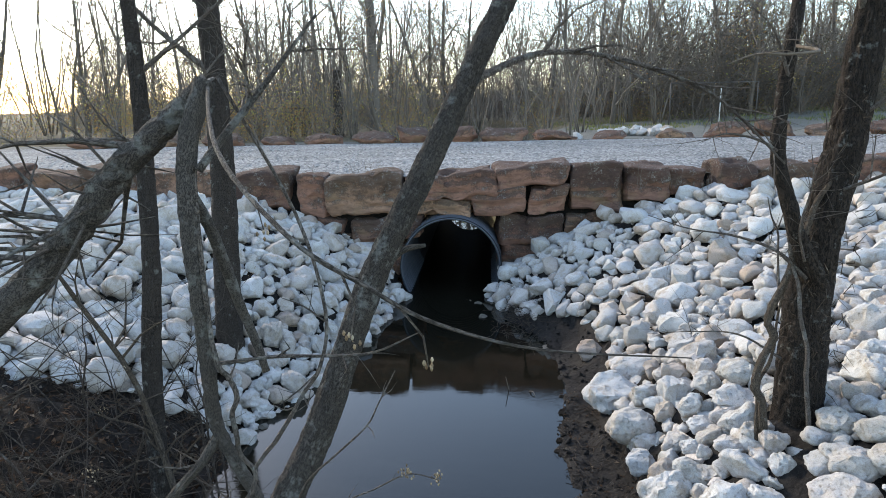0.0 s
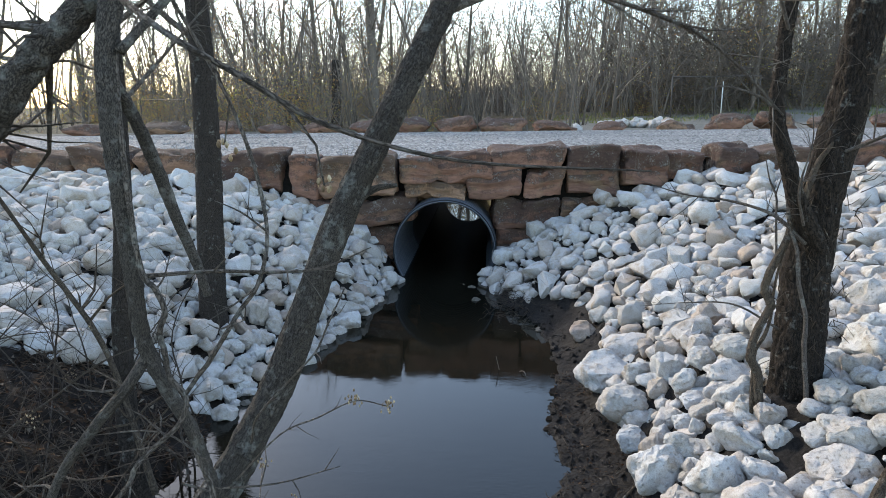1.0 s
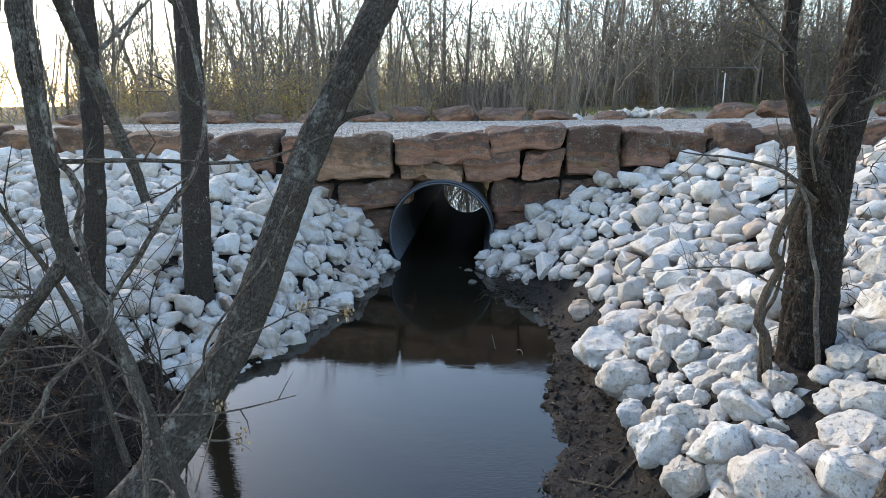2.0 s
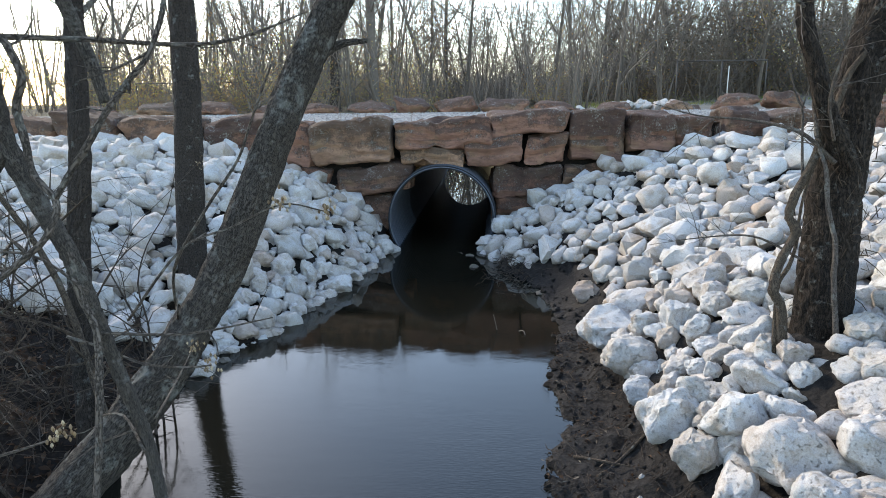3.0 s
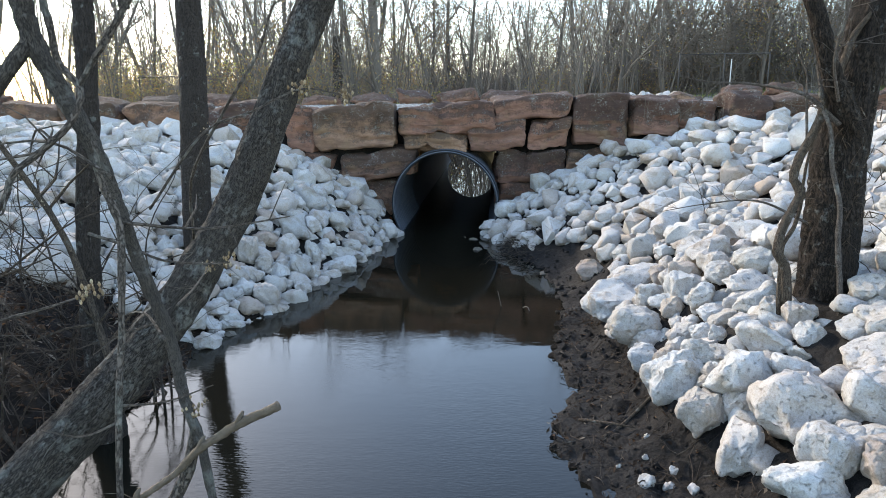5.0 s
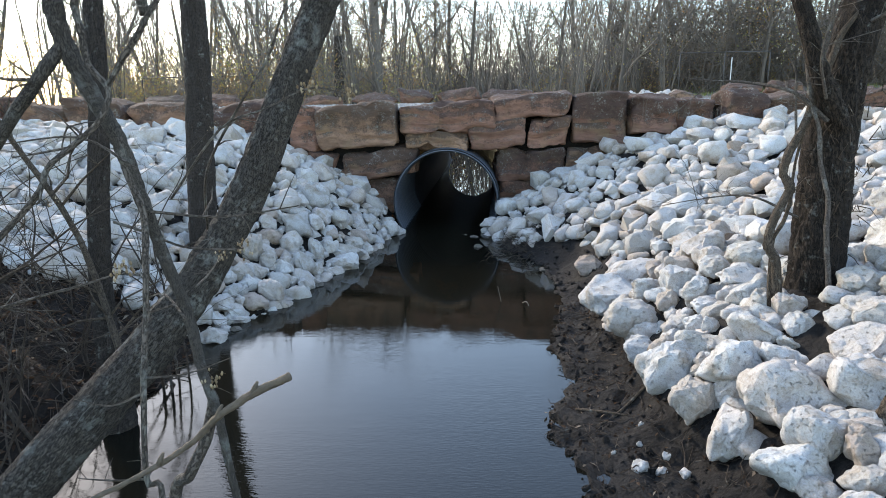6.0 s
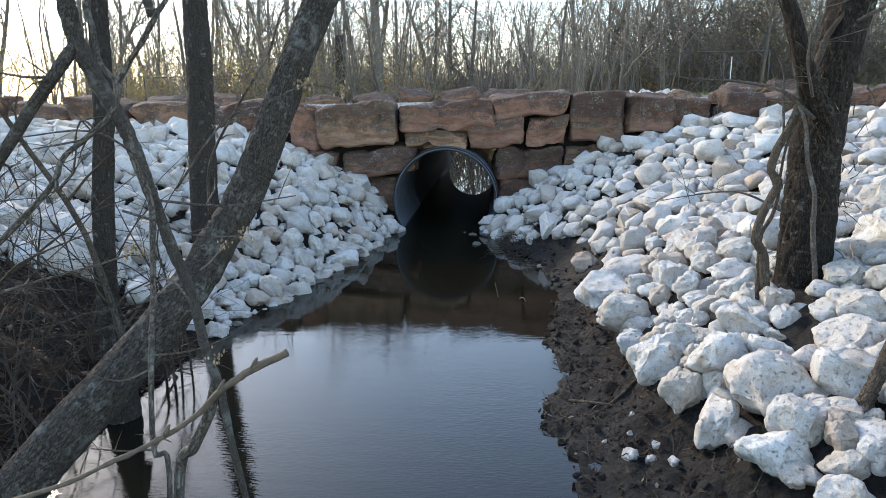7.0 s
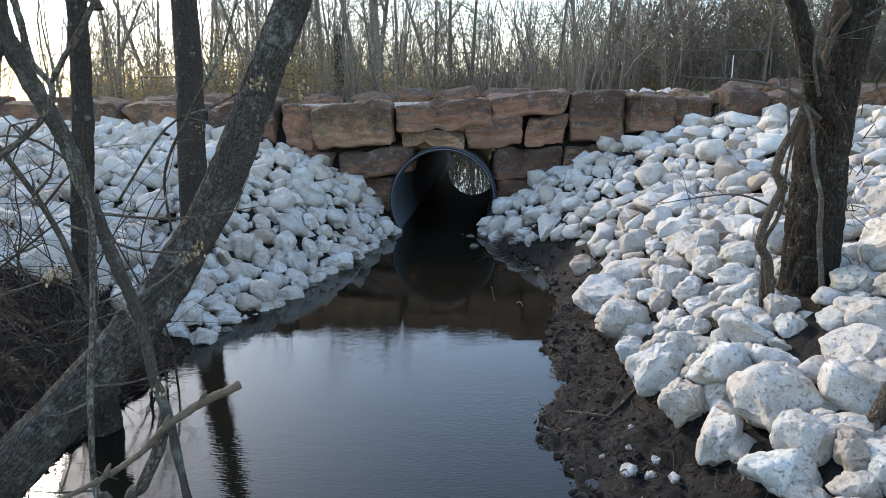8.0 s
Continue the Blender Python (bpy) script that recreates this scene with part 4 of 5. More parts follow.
def build_woods():
    rng = random.Random(21)
    kinds = [wood_tree(300 + k, rng.uniform(5.2, 7.6), 0.12, 11, 0.10, (26, 6, 12)[k % 3]) for k in range(9)]
    bushes = [shrub(400 + k, rng.uniform(1.8, 3.2), 9, (14, 60, 6, 90, 30)[k]) for k in range(5)]

    clumps = [stem_clump(340 + k, rng.uniform(5.0, 7.0)) for k in range(6)]

    def pose_at(x, y, s):
        return Matrix.Translation((x, y, terrain(x, y))) @ Matrix.Rotation(rng.uniform(0, 6.28), 4, "Z") @ Matrix.Diagonal((s, s, s * rng.uniform(0.9, 1.15), 1))

    def free(x, y):
        if abs(x - 0.4 - 0.02 * y) < 2.2 and y < 40 and rng.random() < 0.3:
            return False
        if y < 22 and lerp_at(y, SHORE_LEFT) - 0.3 < x < lerp_at(y, SHORE_RIGHT) + 0.3:
            return False
        if x > 2.0 and y < 13 + 0.35 * x:
            return False
        return not (-0.95 < (x + 1.0) / (y + 4.0) < -0.45 and rng.random() < 0.55)

    def drop(kind, m):
        ob = copy_thing(kind, Matrix.Identity(4))
        ob.matrix_basis = m
    # the clumps at the wood's edge
    for x, y, s in ((0.98, 10.2, 0.9), (1.95, 10.0, 0.95), (3.0, 10.3, 1.0), (3.6, 12.0, 1.1), (4.6, 14.8, 1.0), (-0.55, 10.4, 0.85), (-2.15, 12.4, 1.0), (-4.6, 11.9, 0.9), (0.4, 13.0, 1.0), (5.6, 15.6, 1.1), (-6.6, 12.8, 0.9), (2.6, 13.2, 1.1), (-1.3, 14.5, 1.0)):
        drop(rng.choice(clumps), pose_at(x, y, s * 0.78))
    made = 0
    while made < 130:
        y = 10 + 22 * rng.random() ** 1.3
        x = rng.uniform(-1, 1) * (0.78 * (y + 7.5) + 3)
        if free(x, y):
            drop(rng.choice(kinds + clumps), pose_at(x, y, min(1.5, rng.uniform(0.26, 0.36) * (y + 4) / 6.2)))
            made += 1
    made = 0
    while made < 110:
        y = 9.2 + 22 * rng.random() ** 2
        x = rng.uniform(-1, 1) * (0.78 * (y + 7.5) + 2)
        if free(x, y):
            drop(rng.choice(bushes), pose_at(x, y, rng.uniform(0.6, 1.25)))
            made += 1
    for n, k in enumerate(kinds + bushes + clumps):
        x = -30 + 3.0 * n
        k.location = (x, 44 + n % 3, terrain(x, 44))
    far, dry = Soup(), Soup()
    for _ in range(2300):
        y = rng.uniform(24, 58)
        x = rng.uniform(-0.8, 1) * (0.8 * (y + 8))
        if x < -0.25 * y and rng.random() < 0.45:
            continue
        h, r = rng.uniform(2.5, 10.0), rng.uniform(0.008, 0.045)
        b = Vector((x, y, DECK + 0.3))
        t = b + Vector((rng.gauss(0, 0.27) * h, rng.gauss(0, 0.08) * h, h))
        far.tube([b, b.lerp(t, 0.35) + Vector((rng.gauss(0, 0.4), 0, 0)), b.lerp(t, 0.7) + Vector((rng.gauss(0, 0.4), 0, 0)), t], [r * 1.2, r * 0.9, r * 0.6, r * 0.2], 3, 0, False)
        for k in range(6):
            q = b + Vector((rng.gauss(0, 0.8), rng.gauss(0, 0.5), -0.3))
            e = q + Vector((rng.gauss(0, 0.35), rng.gauss(0, 0.2), rng.uniform(0.5, 2.2)))
            far.tube([q, e], [0.022, 0.008], 3, 0, False)
            far.tube([q.lerp(e, 0.4), e + Vector((rng.gauss(0, 0.6), 0, rng.uniform(-0.4, 0.3)))], [0.016, 0.006], 3, 0, False)
        for k in range(8):
            q = b.lerp(t, rng.uniform(0.12, 0.98))
            e = q + Vector((rng.gauss(0, 0.9), rng.gauss(0, 0.4), rng.uniform(-0.1, 1.3)))
            bend = q.lerp(e, 0.5) + Vector((rng.gauss(0, 0.15), 0, rng.gauss(0, 0.15)))
            if k < 4:
                leaf_card(dry, rng, e + Vector((rng.gauss(0, 0.3), 0, rng.gauss(0, 0.3))), 0.045)
            far.tube([q, bend, e], [0.016, 0.012, 0.005], 3, 0, False)
            for g in (q.lerp(bend, 0.7), bend.lerp(e, 0.4)):
                far.tube([g, g + Vector((rng.gauss(0, 0.4), rng.gauss(0, 0.3), rng.uniform(-0.2, 0.5)))], [0.009, 0.004], 3, 0, False)
    tagged(new("far_woods", far.mesh("far_woods", TWIG_FAR)), "distant bare grey-brown winter woods", "woods", "", "stuff")
    tagged(new("far_leaves", dry.mesh("far_leaves", AUTUMN)), "russet and yellow leaves left in the distant woods", "leaves", "", "stuff")
    # the dark thicket of the right-hand wood
    dark = [thicket(500 + k, rng.uniform(3.8, 4.8)) for k in range(3)]
    for n, (x, y, z) in enumerate(((8.3, 16.5, 1.0), (9.6, 17.2, 1.1), (10.9, 18.0, 1.25), (12.2, 17.4, 1.0), (7.0, 17.8, 0.9), (9.0, 19.5, 1.3), (11.6, 20.5, 1.3), (13.6, 19.0, 1.1), (16.5, 22.0, 1.2), (7.6, 21.8, 1.2))):
        drop(dark[n % 3], pose_at(x, y, z))
    for n, k in enumerate(dark):
        x = 15.5 + 1.6 * n
        k.location = (x, 18.5, terrain(x, 18.5))


def seed_clump(soup, rng, c, size, count=14):
    for _ in range(count):
        p = c + Vector((rng.gauss(0, 1), rng.gauss(0, 1), rng.gauss(0, 1))) * size
        leaf_card(soup, rng, p, rng.uniform(0.0011, 0.0022))
        q = p + Vector((rng.gauss(0, 0.003), rng.gauss(0, 0.003), rng.gauss(0, 0.003)))
        soup.tube([q - Vector((0, 0, 0.003)), q, q + Vector((0, 0, 0.003))], [0.0008, 0.0021, 0.0008], 5, 0, True)


def build_near_trees():
    rng = random.Random(33)
    # leaning lichened trunk over the water
    tree = thing("leaning_tree", "slender leaning tree with lichen-spotted furrowed bark", "tree", at=(0, 0, 0))
    s = Soup()
    stem(s, [(-1.35, -6.62, 0.0), (-0.95, -6.47, 0.33), (-0.56, -6.32, 0.75), (-0.40, -6.21, 0.93), (-0.30, -6.11, 1.07), (-0.225, -6.02, 1.21), (-0.159, -5.945, 1.356), (-0.011, -5.80, 1.762), (0.159, -5.72, 2.10), (0.33, -5.60, 2.45), (0.50, -5.5, 2.8), (0.70, -5.35, 3.4)], [0.085, 0.07, 0.062, 0.058, 0.053, 0.05, 0.049, 0.046, 0.042, 0.04, 0.036, 0.028], 60, 44, 0.10, 1, (80, 0.0045))
    part("trunk", s.mesh("trunk", BARK_LICHEN), tree)
    s = Soup()
    run = stem(s, [(0.33, -5.60, 2.39), (0.45, -5.46, 2.45), (0.58, -5.34, 2.49), (0.78, -5.23, 2.49), (1.02, -5.13, 2.44), (1.26, -5.08, 2.35), (1.44, -5.05, 2.22), (1.63, -5.03, 2.04)], [0.014, 0.010, 0.008, 0.004], 8, 5, 0.1)
    twigs_from(s, rng, run, taper([0.012, 0.008, 0.004], len(run)), 12, 0.3, 1, 4)
    part("branch", s.mesh("branch", BARK_THIN), tree)
    s = Soup()
    run = stem(s, [(0.02, -5.79, 1.80), (0.09, -5.75, 1.85), (0.16, -5.73, 1.86)], [0.014, 0.011, 0.006], 8, 4, 0.2)
    part("branch_stub", s.mesh("branch_stub", BARK_LICHEN), tree)

    # straight trunk on the stone bank
    tree = thing("straight_tree", "straight dark-barked tree growing out of white riprap", "tree")
    s = Soup()
    stem(s, [(-1.66, -3.05, 0.2), (-1.67, -3.03, 0.5), (-1.68, -2.93, 1.07), (-1.72, -2.74, 1.68), (-1.77, -2.57, 2.3), (-1.82, -2.45, 2.9), (-1.9, -2.3, 4.2), (-1.95, -2.2, 6.0)], [0.13, 0.11, 0.102, 0.098, 0.095, 0.09, 0.075, 0.03], 56, 40, 0.07, 2, (48, 0.007))
    part("trunk", s.mesh("trunk", BARK_DARK), tree)
    for k in range(7):
        s = Soup()
        z = 2.6 + 0.5 * k
        a = rng.uniform(0, 6.28)
        p = Vector((-1.82 - 0.02 * k, -2.5 + 0.05 * k, z))
        run = stem(s, [p, p + Vector((0.4 * math.cos(a), 0.4 * math.sin(a), 0.35)), p + Vector((0.9 * math.cos(a), 0.9 * math.sin(a), 0.9))], [0.03, 0.018, 0.006], 6, 4, 0.1)
        twigs_from(s, rng, run, taper([0.025, 0.015, 0.006], len(run)), 10, 0.45, 1, 4)
        part("branch", s.mesh("branch", BARK_THIN), tree)

    # trunk on the leaf-strewn bank
    tree = thing("bank_tree", "thin dark tree rooted in the leaf-strewn bank", "tree")
    s = Soup()
    stem(s, [(-1.31, -4.95, -0.2), (-1.305, -4.93, 0.12), (-1.31, -4.92, 0.38), (-1.36, -4.84, 0.61), (-1.39, -4.73, 1.01), (-1.40, -4.59, 1.51), (-1.45, -4.43, 2.03), (-1.48, -4.34, 2.41), (-1.55, -4.2, 3.2), (-1.6, -4.0, 4.6)], [0.10, 0.078, 0.06, 0.052, 0.050, 0.048, 0.046, 0.044, 0.036, 0.012], 44, 36, 0.10, 3, (62, 0.005))
    part("trunk", s.mesh("trunk", BARK_DARK), tree)
    s = Soup()
    run = stem(s, [(-1.17, -5.0, 0.25), (-1.22, -4.98, 0.45), (-1.33, -4.9, 0.75), (-1.42, -4.9, 1.05), (-1.62, -4.9, 1.4), (-1.8, -4.95, 1.8)], [0.018, 0.016, 0.014, 0.012, 0.008], 8, 6, 0.2)
    twigs_from(s, rng, run, taper([0.018, 0.008], len(run)), 9, 0.4, 1, 4)
    part("side_stem", s.mesh("side_stem", BARK_VINE), tree)
    for k in range(6):
        s = Soup()
        z = 2.1 + 0.4 * k
        a = rng.uniform(0, 6.28)
        p = Vector((-1.46 - 0.03 * k, -4.4 + 0.08 * k, z))
        run = stem(s, [p, p + Vector((0.3 * math.cos(a), 0.3 * math.sin(a), 0.25)), p + Vector((0.7 * math.cos(a), 0.7 * math.sin(a), 0.6))], [0.016, 0.010, 0.004], 6, 4, 0.1)
        twigs_from(s, rng, run, taper([0.014, 0.009, 0.004], len(run)), 9, 0.35, 1, 4)
        part("branch", s.mesh("branch", BARK_THIN), tree)

    # forked sapling close to the path, with its big limb
    tree = thing("forked_sapling", "grey lichen-flecked sapling leaning over the creek", "tree")
    s = Soup()
    run = stem(s, [(-0.20, -6.51, 2.37), (-0.235, -6.54, 2.25), (-0.235, -6.57, 2.1), (-0.228, -6.58, 1.95), (-0.226, -6.58, 1.8), (-0.225, -6.575, 1.68), (-0.20, -6.575, 1.6), (-0.15, -6.58, 1.5), (-0.125, -6.575, 1.4), (-0.09, -6.58, 1.28), (-0.06, -6.59, 1.2), (-0.03, -6.62, 1.1), (-0.002, -6.64, 1.03), (0.03, -6.66, 0.85), (0.10, -6.66, 0.45), (0.16, -6.64, -0.1)], [0.0205, 0.020, 0.019, 0.0175, 0.016, 0.0148, 0.014, 0.0132, 0.0118, 0.0104, 0.0098, 0.0088, 0.0078, 0.0065, 0.006, 0.006], 24, 16, 0.16, 4, (120, 0.0016))
    part("stem", s.mesh("stem", BARK_SAPLING), tree)
    s = Soup()
    stem(s, [(-0.012, -6.63, 1.06), (-0.03, -6.635, 0.99), (-0.065, -6.64, 0.92), (-0.11, -6.62, 0.85), (-0.15, -6.61, 0.5), (-0.16, -6.6, -0.1)], [0.0085, 0.0105, 0.0105, 0.0105, 0.010, 0.010], 14, 10, 0.14)
    part("fork", s.mesh("fork", BARK_THIN), tree)
    s = Soup()
    run = stem(s, [(-0.218, -6.575, 1.65), (-0.255, -6.6, 1.59), (-0.335, -6.6, 1.5), (-0.43, -6.6, 1.37), (-0.56, -6.62, 1.05)], [0.0105, 0.0105, 0.010, 0.009, 0.006], 12, 8, 0.16)
    limb = part("side_limb", s.mesh("side_limb", BARK_SAPLING), tree)
    s = Soup()
    twigs_from(s, rng, run, taper([0.008, 0.005], len(run)), 5, 0.2, 1, 4)
    tagged(part("twig_spray", s.mesh("twig_spray", BARK_THIN), limb), kind="stuff")
    s = Soup()
    run = stem(s, [(-0.21, -6.56, 2.2), (-0.16, -6.50, 2.28), (-0.10, -6.46, 2.36), (0.0, -6.4, 2.5)], [0.009, 0.008, 0.006, 0.003], 10, 6, 0.14)
    limb = part("side_limb", s.mesh("side_limb", BARK_SAPLING), tree)
    s = Soup()
    twigs_from(s, rng, run, taper([0.008, 0.003], len(run)), 7, 0.25, 1, 4)
    tagged(part("twig_spray", s.mesh("twig_spray", BARK_THIN), limb), kind="stuff")
    s = Soup()
    stem(s, [(-0.236, -6.565, 2.17), (-0.228, -6.5, 2.08), (-0.222, -6.45, 1.98), (-0.21, -6.42, 1.88), (-0.19, -6.4, 1.79), (-0.17, -6.4, 1.71)], [0.012, 0.012, 0.013, 0.0115, 0.0105, 0.009], 12, 8, 0.16)
    part("broken_limb", s.mesh("broken_limb", BARK_SAPLING), tree)
    for a, b, c in (((-0.05, -6.62, 1.2), (-0.12, -6.55, 1.22), (-0.2, -6.5, 1.19)), ((-0.11, -6.60, 1.38), (0.0, -6.55, 1.36), (0.12, -6.5, 1.37)), ((-0.10, -6.62, 1.45), (-0.2, -6.6, 1.5), (-0.34, -6.6, 1.49))):
        s = Soup()
        run = stem(s, [a, b, c], [0.0026, 0.002, 0.001], 6, 4, 0.1)
        twigs_from(s, rng, run, taper([0.004, 0.0015], len(run)), 3, 0.09, 0, 4)
        part("twig", s.mesh("twig", BARK_THIN), tree)

    s = Soup()
    run = stem(s, [(-0.225, -6.57, 1.80), (-0.1, -6.52, 1.797), (0.02, -6.5, 1.79), (0.11, -6.5, 1.80), (0.2, -6.48, 1.835)], [0.0045, 0.0038, 0.0032, 0.0026, 0.0012], 8, 6, 0.15)
    limb = part("long_twig", s.mesh("long_twig", BARK_THIN), tree, "long thin level twig")
    s = Soup()
    twigs_from(s, rng, run, taper([0.003, 0.0015], len(run)), 5, 0.12, 0, 4)
    tagged(part("twig_spray", s.mesh("twig_spray", BARK_THIN), limb), kind="stuff")

    # broken pale branch hung over the water
    dead = thing("broken_branch", "bleached broken branch caught over the water", "branch")
    s = Soup()
    run = stem(s, [(0.15, -6.71, 1.14), (0.09, -6.71, 1.11), (0.03, -6.71, 1.07), (-0.02, -6.7, 1.02), (-0.07, -6.72, 0.99), (-0.13, -6.79, 0.98), (-0.22, -6.87, 0.97), (-0.72, -6.89, 0.83)], [0.0068, 0.0066, 0.0060, 0.0052, 0.0046, 0.0042, 0.0040, 0.005], 16, 12, 0.4, 6, (160, 0.0008))
    for p in ((0.09, -6.71, 1.11), (0.03, -6.71, 1.07), (-0.07, -6.72, 0.99)):
        c = Vector(p)
        s.tube([c, c + Vector((0.004, 0.0, 0.012)), c + Vector((0.008, 0.002, 0.02))], [0.006, 0.004, 0.002], 6)
    part("wood", s.mesh("wood", DEADWOOD), dead)

    # limb of a tree beside the path
    limb = thing("overhanging_limb", "dark crooked limb reaching over the brush", "branch")
    s = Soup()
    run = stem(s, LIMB, [0.021, 0.025, 0.028, 0.030, 0.031, 0.032, 0.034, 0.04, 0.05, 0.06], 32, 18, 0.18, 8, (90, 0.004))
    part("limb", s.mesh("limb", BARK_SAPLING), limb)
    s = Soup()
    twigs_from(s, rng, run[8:110], taper([0.02, 0.02], 102), 16, 0.36, 1, 4)
    tagged(part("twig_spray", s.mesh("twig_spray", BARK_THIN), limb), kind="stuff")

    # long thin shoot across the path's start
    shoot = thing("arching_shoot", "thin grey shoot arching over the creek", "branch")
    s = Soup()
    run = stem(s, SHOOT, [0.004, 0.0038, 0.0035, 0.003, 0.0027, 0.0023, 0.0016, 0.0007], 8, 6, 0.1)
    part("wood", s.mesh("wood", BARK_THIN), shoot)
    s, seeds = Soup(), Soup()
    for k in (14, 22, 27):
        p = run[k]
        e = p + Vector((rng.uniform(0, 0.04), rng.uniform(-0.02, 0.02), -0.07))
        s.tube([p, p.lerp(e, 0.5) + Vector((0.01, 0, 0)), e], [0.002, 0.0014, 0.0008], 4)
        seed_clump(seeds, rng, e, 0.004, 6)
    tagged(part("twig_spray", s.mesh("twig_spray", BARK_THIN), shoot), kind="stuff")
    tagged(part("buds", seeds.mesh("buds", SEED), shoot, "pale dry buds"), kind="stuff")


LIMB = [(-0.20, -6.5, 2.365), (-0.27, -6.5, 2.305), (-0.345, -6.5, 2.245), (-0.41, -6.51, 2.185), (-0.485, -6.51, 2.10), (-0.535, -6.5, 2.05), (-0.595, -6.5, 1.99), (-0.9, -6.55, 1.68), (-1.45, -6.6, 0.9), (-1.7, -6.6, 0.15)]
SHOOT = [(-0.33, -6.15, 2.39), (-0.2, -6.5, 2.36), (-0.03, -6.9, 2.26), (0.12, -7.1, 2.18), (0.21, -7.13, 2.13), (0.28, -7.13, 2.09), (0.39, -7.13, 2.06), (0.55, -7.13, 2.05)]


def build_right_tree():
    rng = random.Random(51)
    tree = thing("creek_tree", "dark two-stemmed tree with vines, among white stones", "tree")
    s = Soup()
    stem(s, [(2.03, -4.60, 0.25), (2.03, -4.60, 0.55), (2.05, -4.55, 0.97), (2.07, -4.5, 1.27), (2.12, -4.45, 1.55), (2.17, -4.42, 1.80), (2.25, -4.37, 2.14), (2.30, -4.33, 2.49), (2.36, -4.3, 2.9), (2.5, -4.2, 4.0), (2.6, -4.1, 6.0)], [0.17, 0.132, 0.118, 0.112, 0.105, 0.10, 0.094, 0.09, 0.085, 0.06, 0.03], 72, 40, 0.10, 11, (44, 0.011))
    part("trunk", s.mesh("trunk", BARK_RIGHT), tree)
    s = Soup()
    stem(s, [(2.10, -4.54, 1.35), (2.0, -4.61, 1.50), (1.915, -4.64, 1.64), (1.86, -4.63, 1.81), (1.80, -4.6, 2.03), (1.82, -4.55, 2.3), (1.86, -4.5, 2.59), (1.92, -4.4, 2.87), (2.0, -4.2, 4.0)], [0.055, 0.047, 0.041, 0.037, 0.035, 0.034, 0.033, 0.031, 0.015], 40, 24, 0.12, 12, (62, 0.006))
    part("second_stem", s.mesh("second_stem", BARK_RIGHT), tree)
    for name, pts, radii, stuff, label in (
        ("climbing_vine", [(1.85, -4.70, 0.40), (1.79, -4.74, 0.67), (1.78, -4.73, 0.80), (1.74, -4.72, 0.88), (1.77, -4.69, 0.99), (1.82, -4.67, 1.09), (1.84, -4.66, 1.13), (1.81, -4.64, 1.20), (1.83, -4.63, 1.28), (1.87, -4.61, 1.35), (1.92, -4.59, 1.45), (1.94, -4.57, 1.53), (1.98, -4.55, 1.60), (2.02, -4.53, 1.69), (2.07, -4.50, 1.81), (2.19, -4.46, 1.95)], [0.030, 0.024, 0.020, 0.021, 0.019, 0.018, 0.022, 0.018, 0.018, 0.018, 0.018, 0.019, 0.017, 0.016, 0.013, 0.008], BARK_VINE, "twisted brown woody vine"),
        ("vine_strand", [(1.78, -4.74, 0.40), (1.76, -4.74, 0.65), (1.77, -4.70, 0.81), (1.78, -4.68, 0.90), (1.82, -4.67, 0.97), (1.85, -4.65, 1.06), (1.86, -4.63, 1.16), (1.88, -4.61, 1.29), (1.91, -4.59, 1.38), (1.93, -4.58, 1.45)], [0.011, 0.010, 0.010, 0.009, 0.009, 0.008, 0.006, 0.006, 0.005, 0.004], BARK_VINE, "thin brown vine strand"),
        ("pale_vine", [(2.00, -4.82, 0.45), (1.99, -4.80, 0.68), (1.97, -4.76, 0.93), (1.98, -4.72, 1.08), (1.95, -4.68, 1.24), (1.94, -4.65, 1.39), (1.92, -4.61, 1.48)], [0.013, 0.012, 0.011, 0.011, 0.010, 0.009, 0.007], BARK_THIN, "pale grey vine up the bark"),
        ("vine_stub", [(1.93, -4.57, 1.53), (1.92, -4.56, 1.60), (1.91, -4.54, 1.68)], [0.014, 0.012, 0.011], BARK_THIN, "short pale cut vine"),
        ("pale_shoot", [(1.87, -4.60, 1.34), (1.87, -4.55, 1.55), (1.87, -4.53, 1.64), (1.84, -4.51, 1.72), (1.82, -4.49, 1.82)], [0.006, 0.005, 0.005, 0.004, 0.002], BARK_THIN, "thin pale shoot"),
        ("pale_shoot", [(1.865, -4.53, 1.64), (1.88, -4.53, 1.71), (1.92, -4.51, 1.81)], [0.004, 0.003, 0.0015], BARK_THIN, "thin pale shoot"),
    ):
        s = Soup()
        stem(s, pts, radii, 10, 6, 0.3, len(pts) + 3.0)
        part(name, s.mesh(name, stuff), tree, label)
    # fine vine shoots clinging to the bark
    s = Soup()
    for _ in range(110):
        z = rng.uniform(0.8, 1.75) if rng.random() < 0.75 else rng.uniform(0.7, 2.4)
        a = rng.uniform(3.0, 5.6)
        c = Vector((2.03 + 0.12 * max(0, z - 0.5), -4.58 + 0.1 * (z - 0.6), z))
        p = c + Vector((math.cos(a), math.sin(a), 0)) * 0.115
        e = p + Vector((math.cos(a) * rng.uniform(0, 0.12), math.sin(a) * rng.uniform(0, 0.12), rng.uniform(-0.08, 0.1)))
        s.tube([p, p.lerp(e, 0.5) + Vector((rng.gauss(0, 0.015), 0, rng.gauss(0, 0.02))), e], [0.0025, 0.002, 0.0008], 4, 0, False)
    tagged(part("vine_fuzz", s.mesh("vine_fuzz", BARK_VINE), tree), kind="stuff")
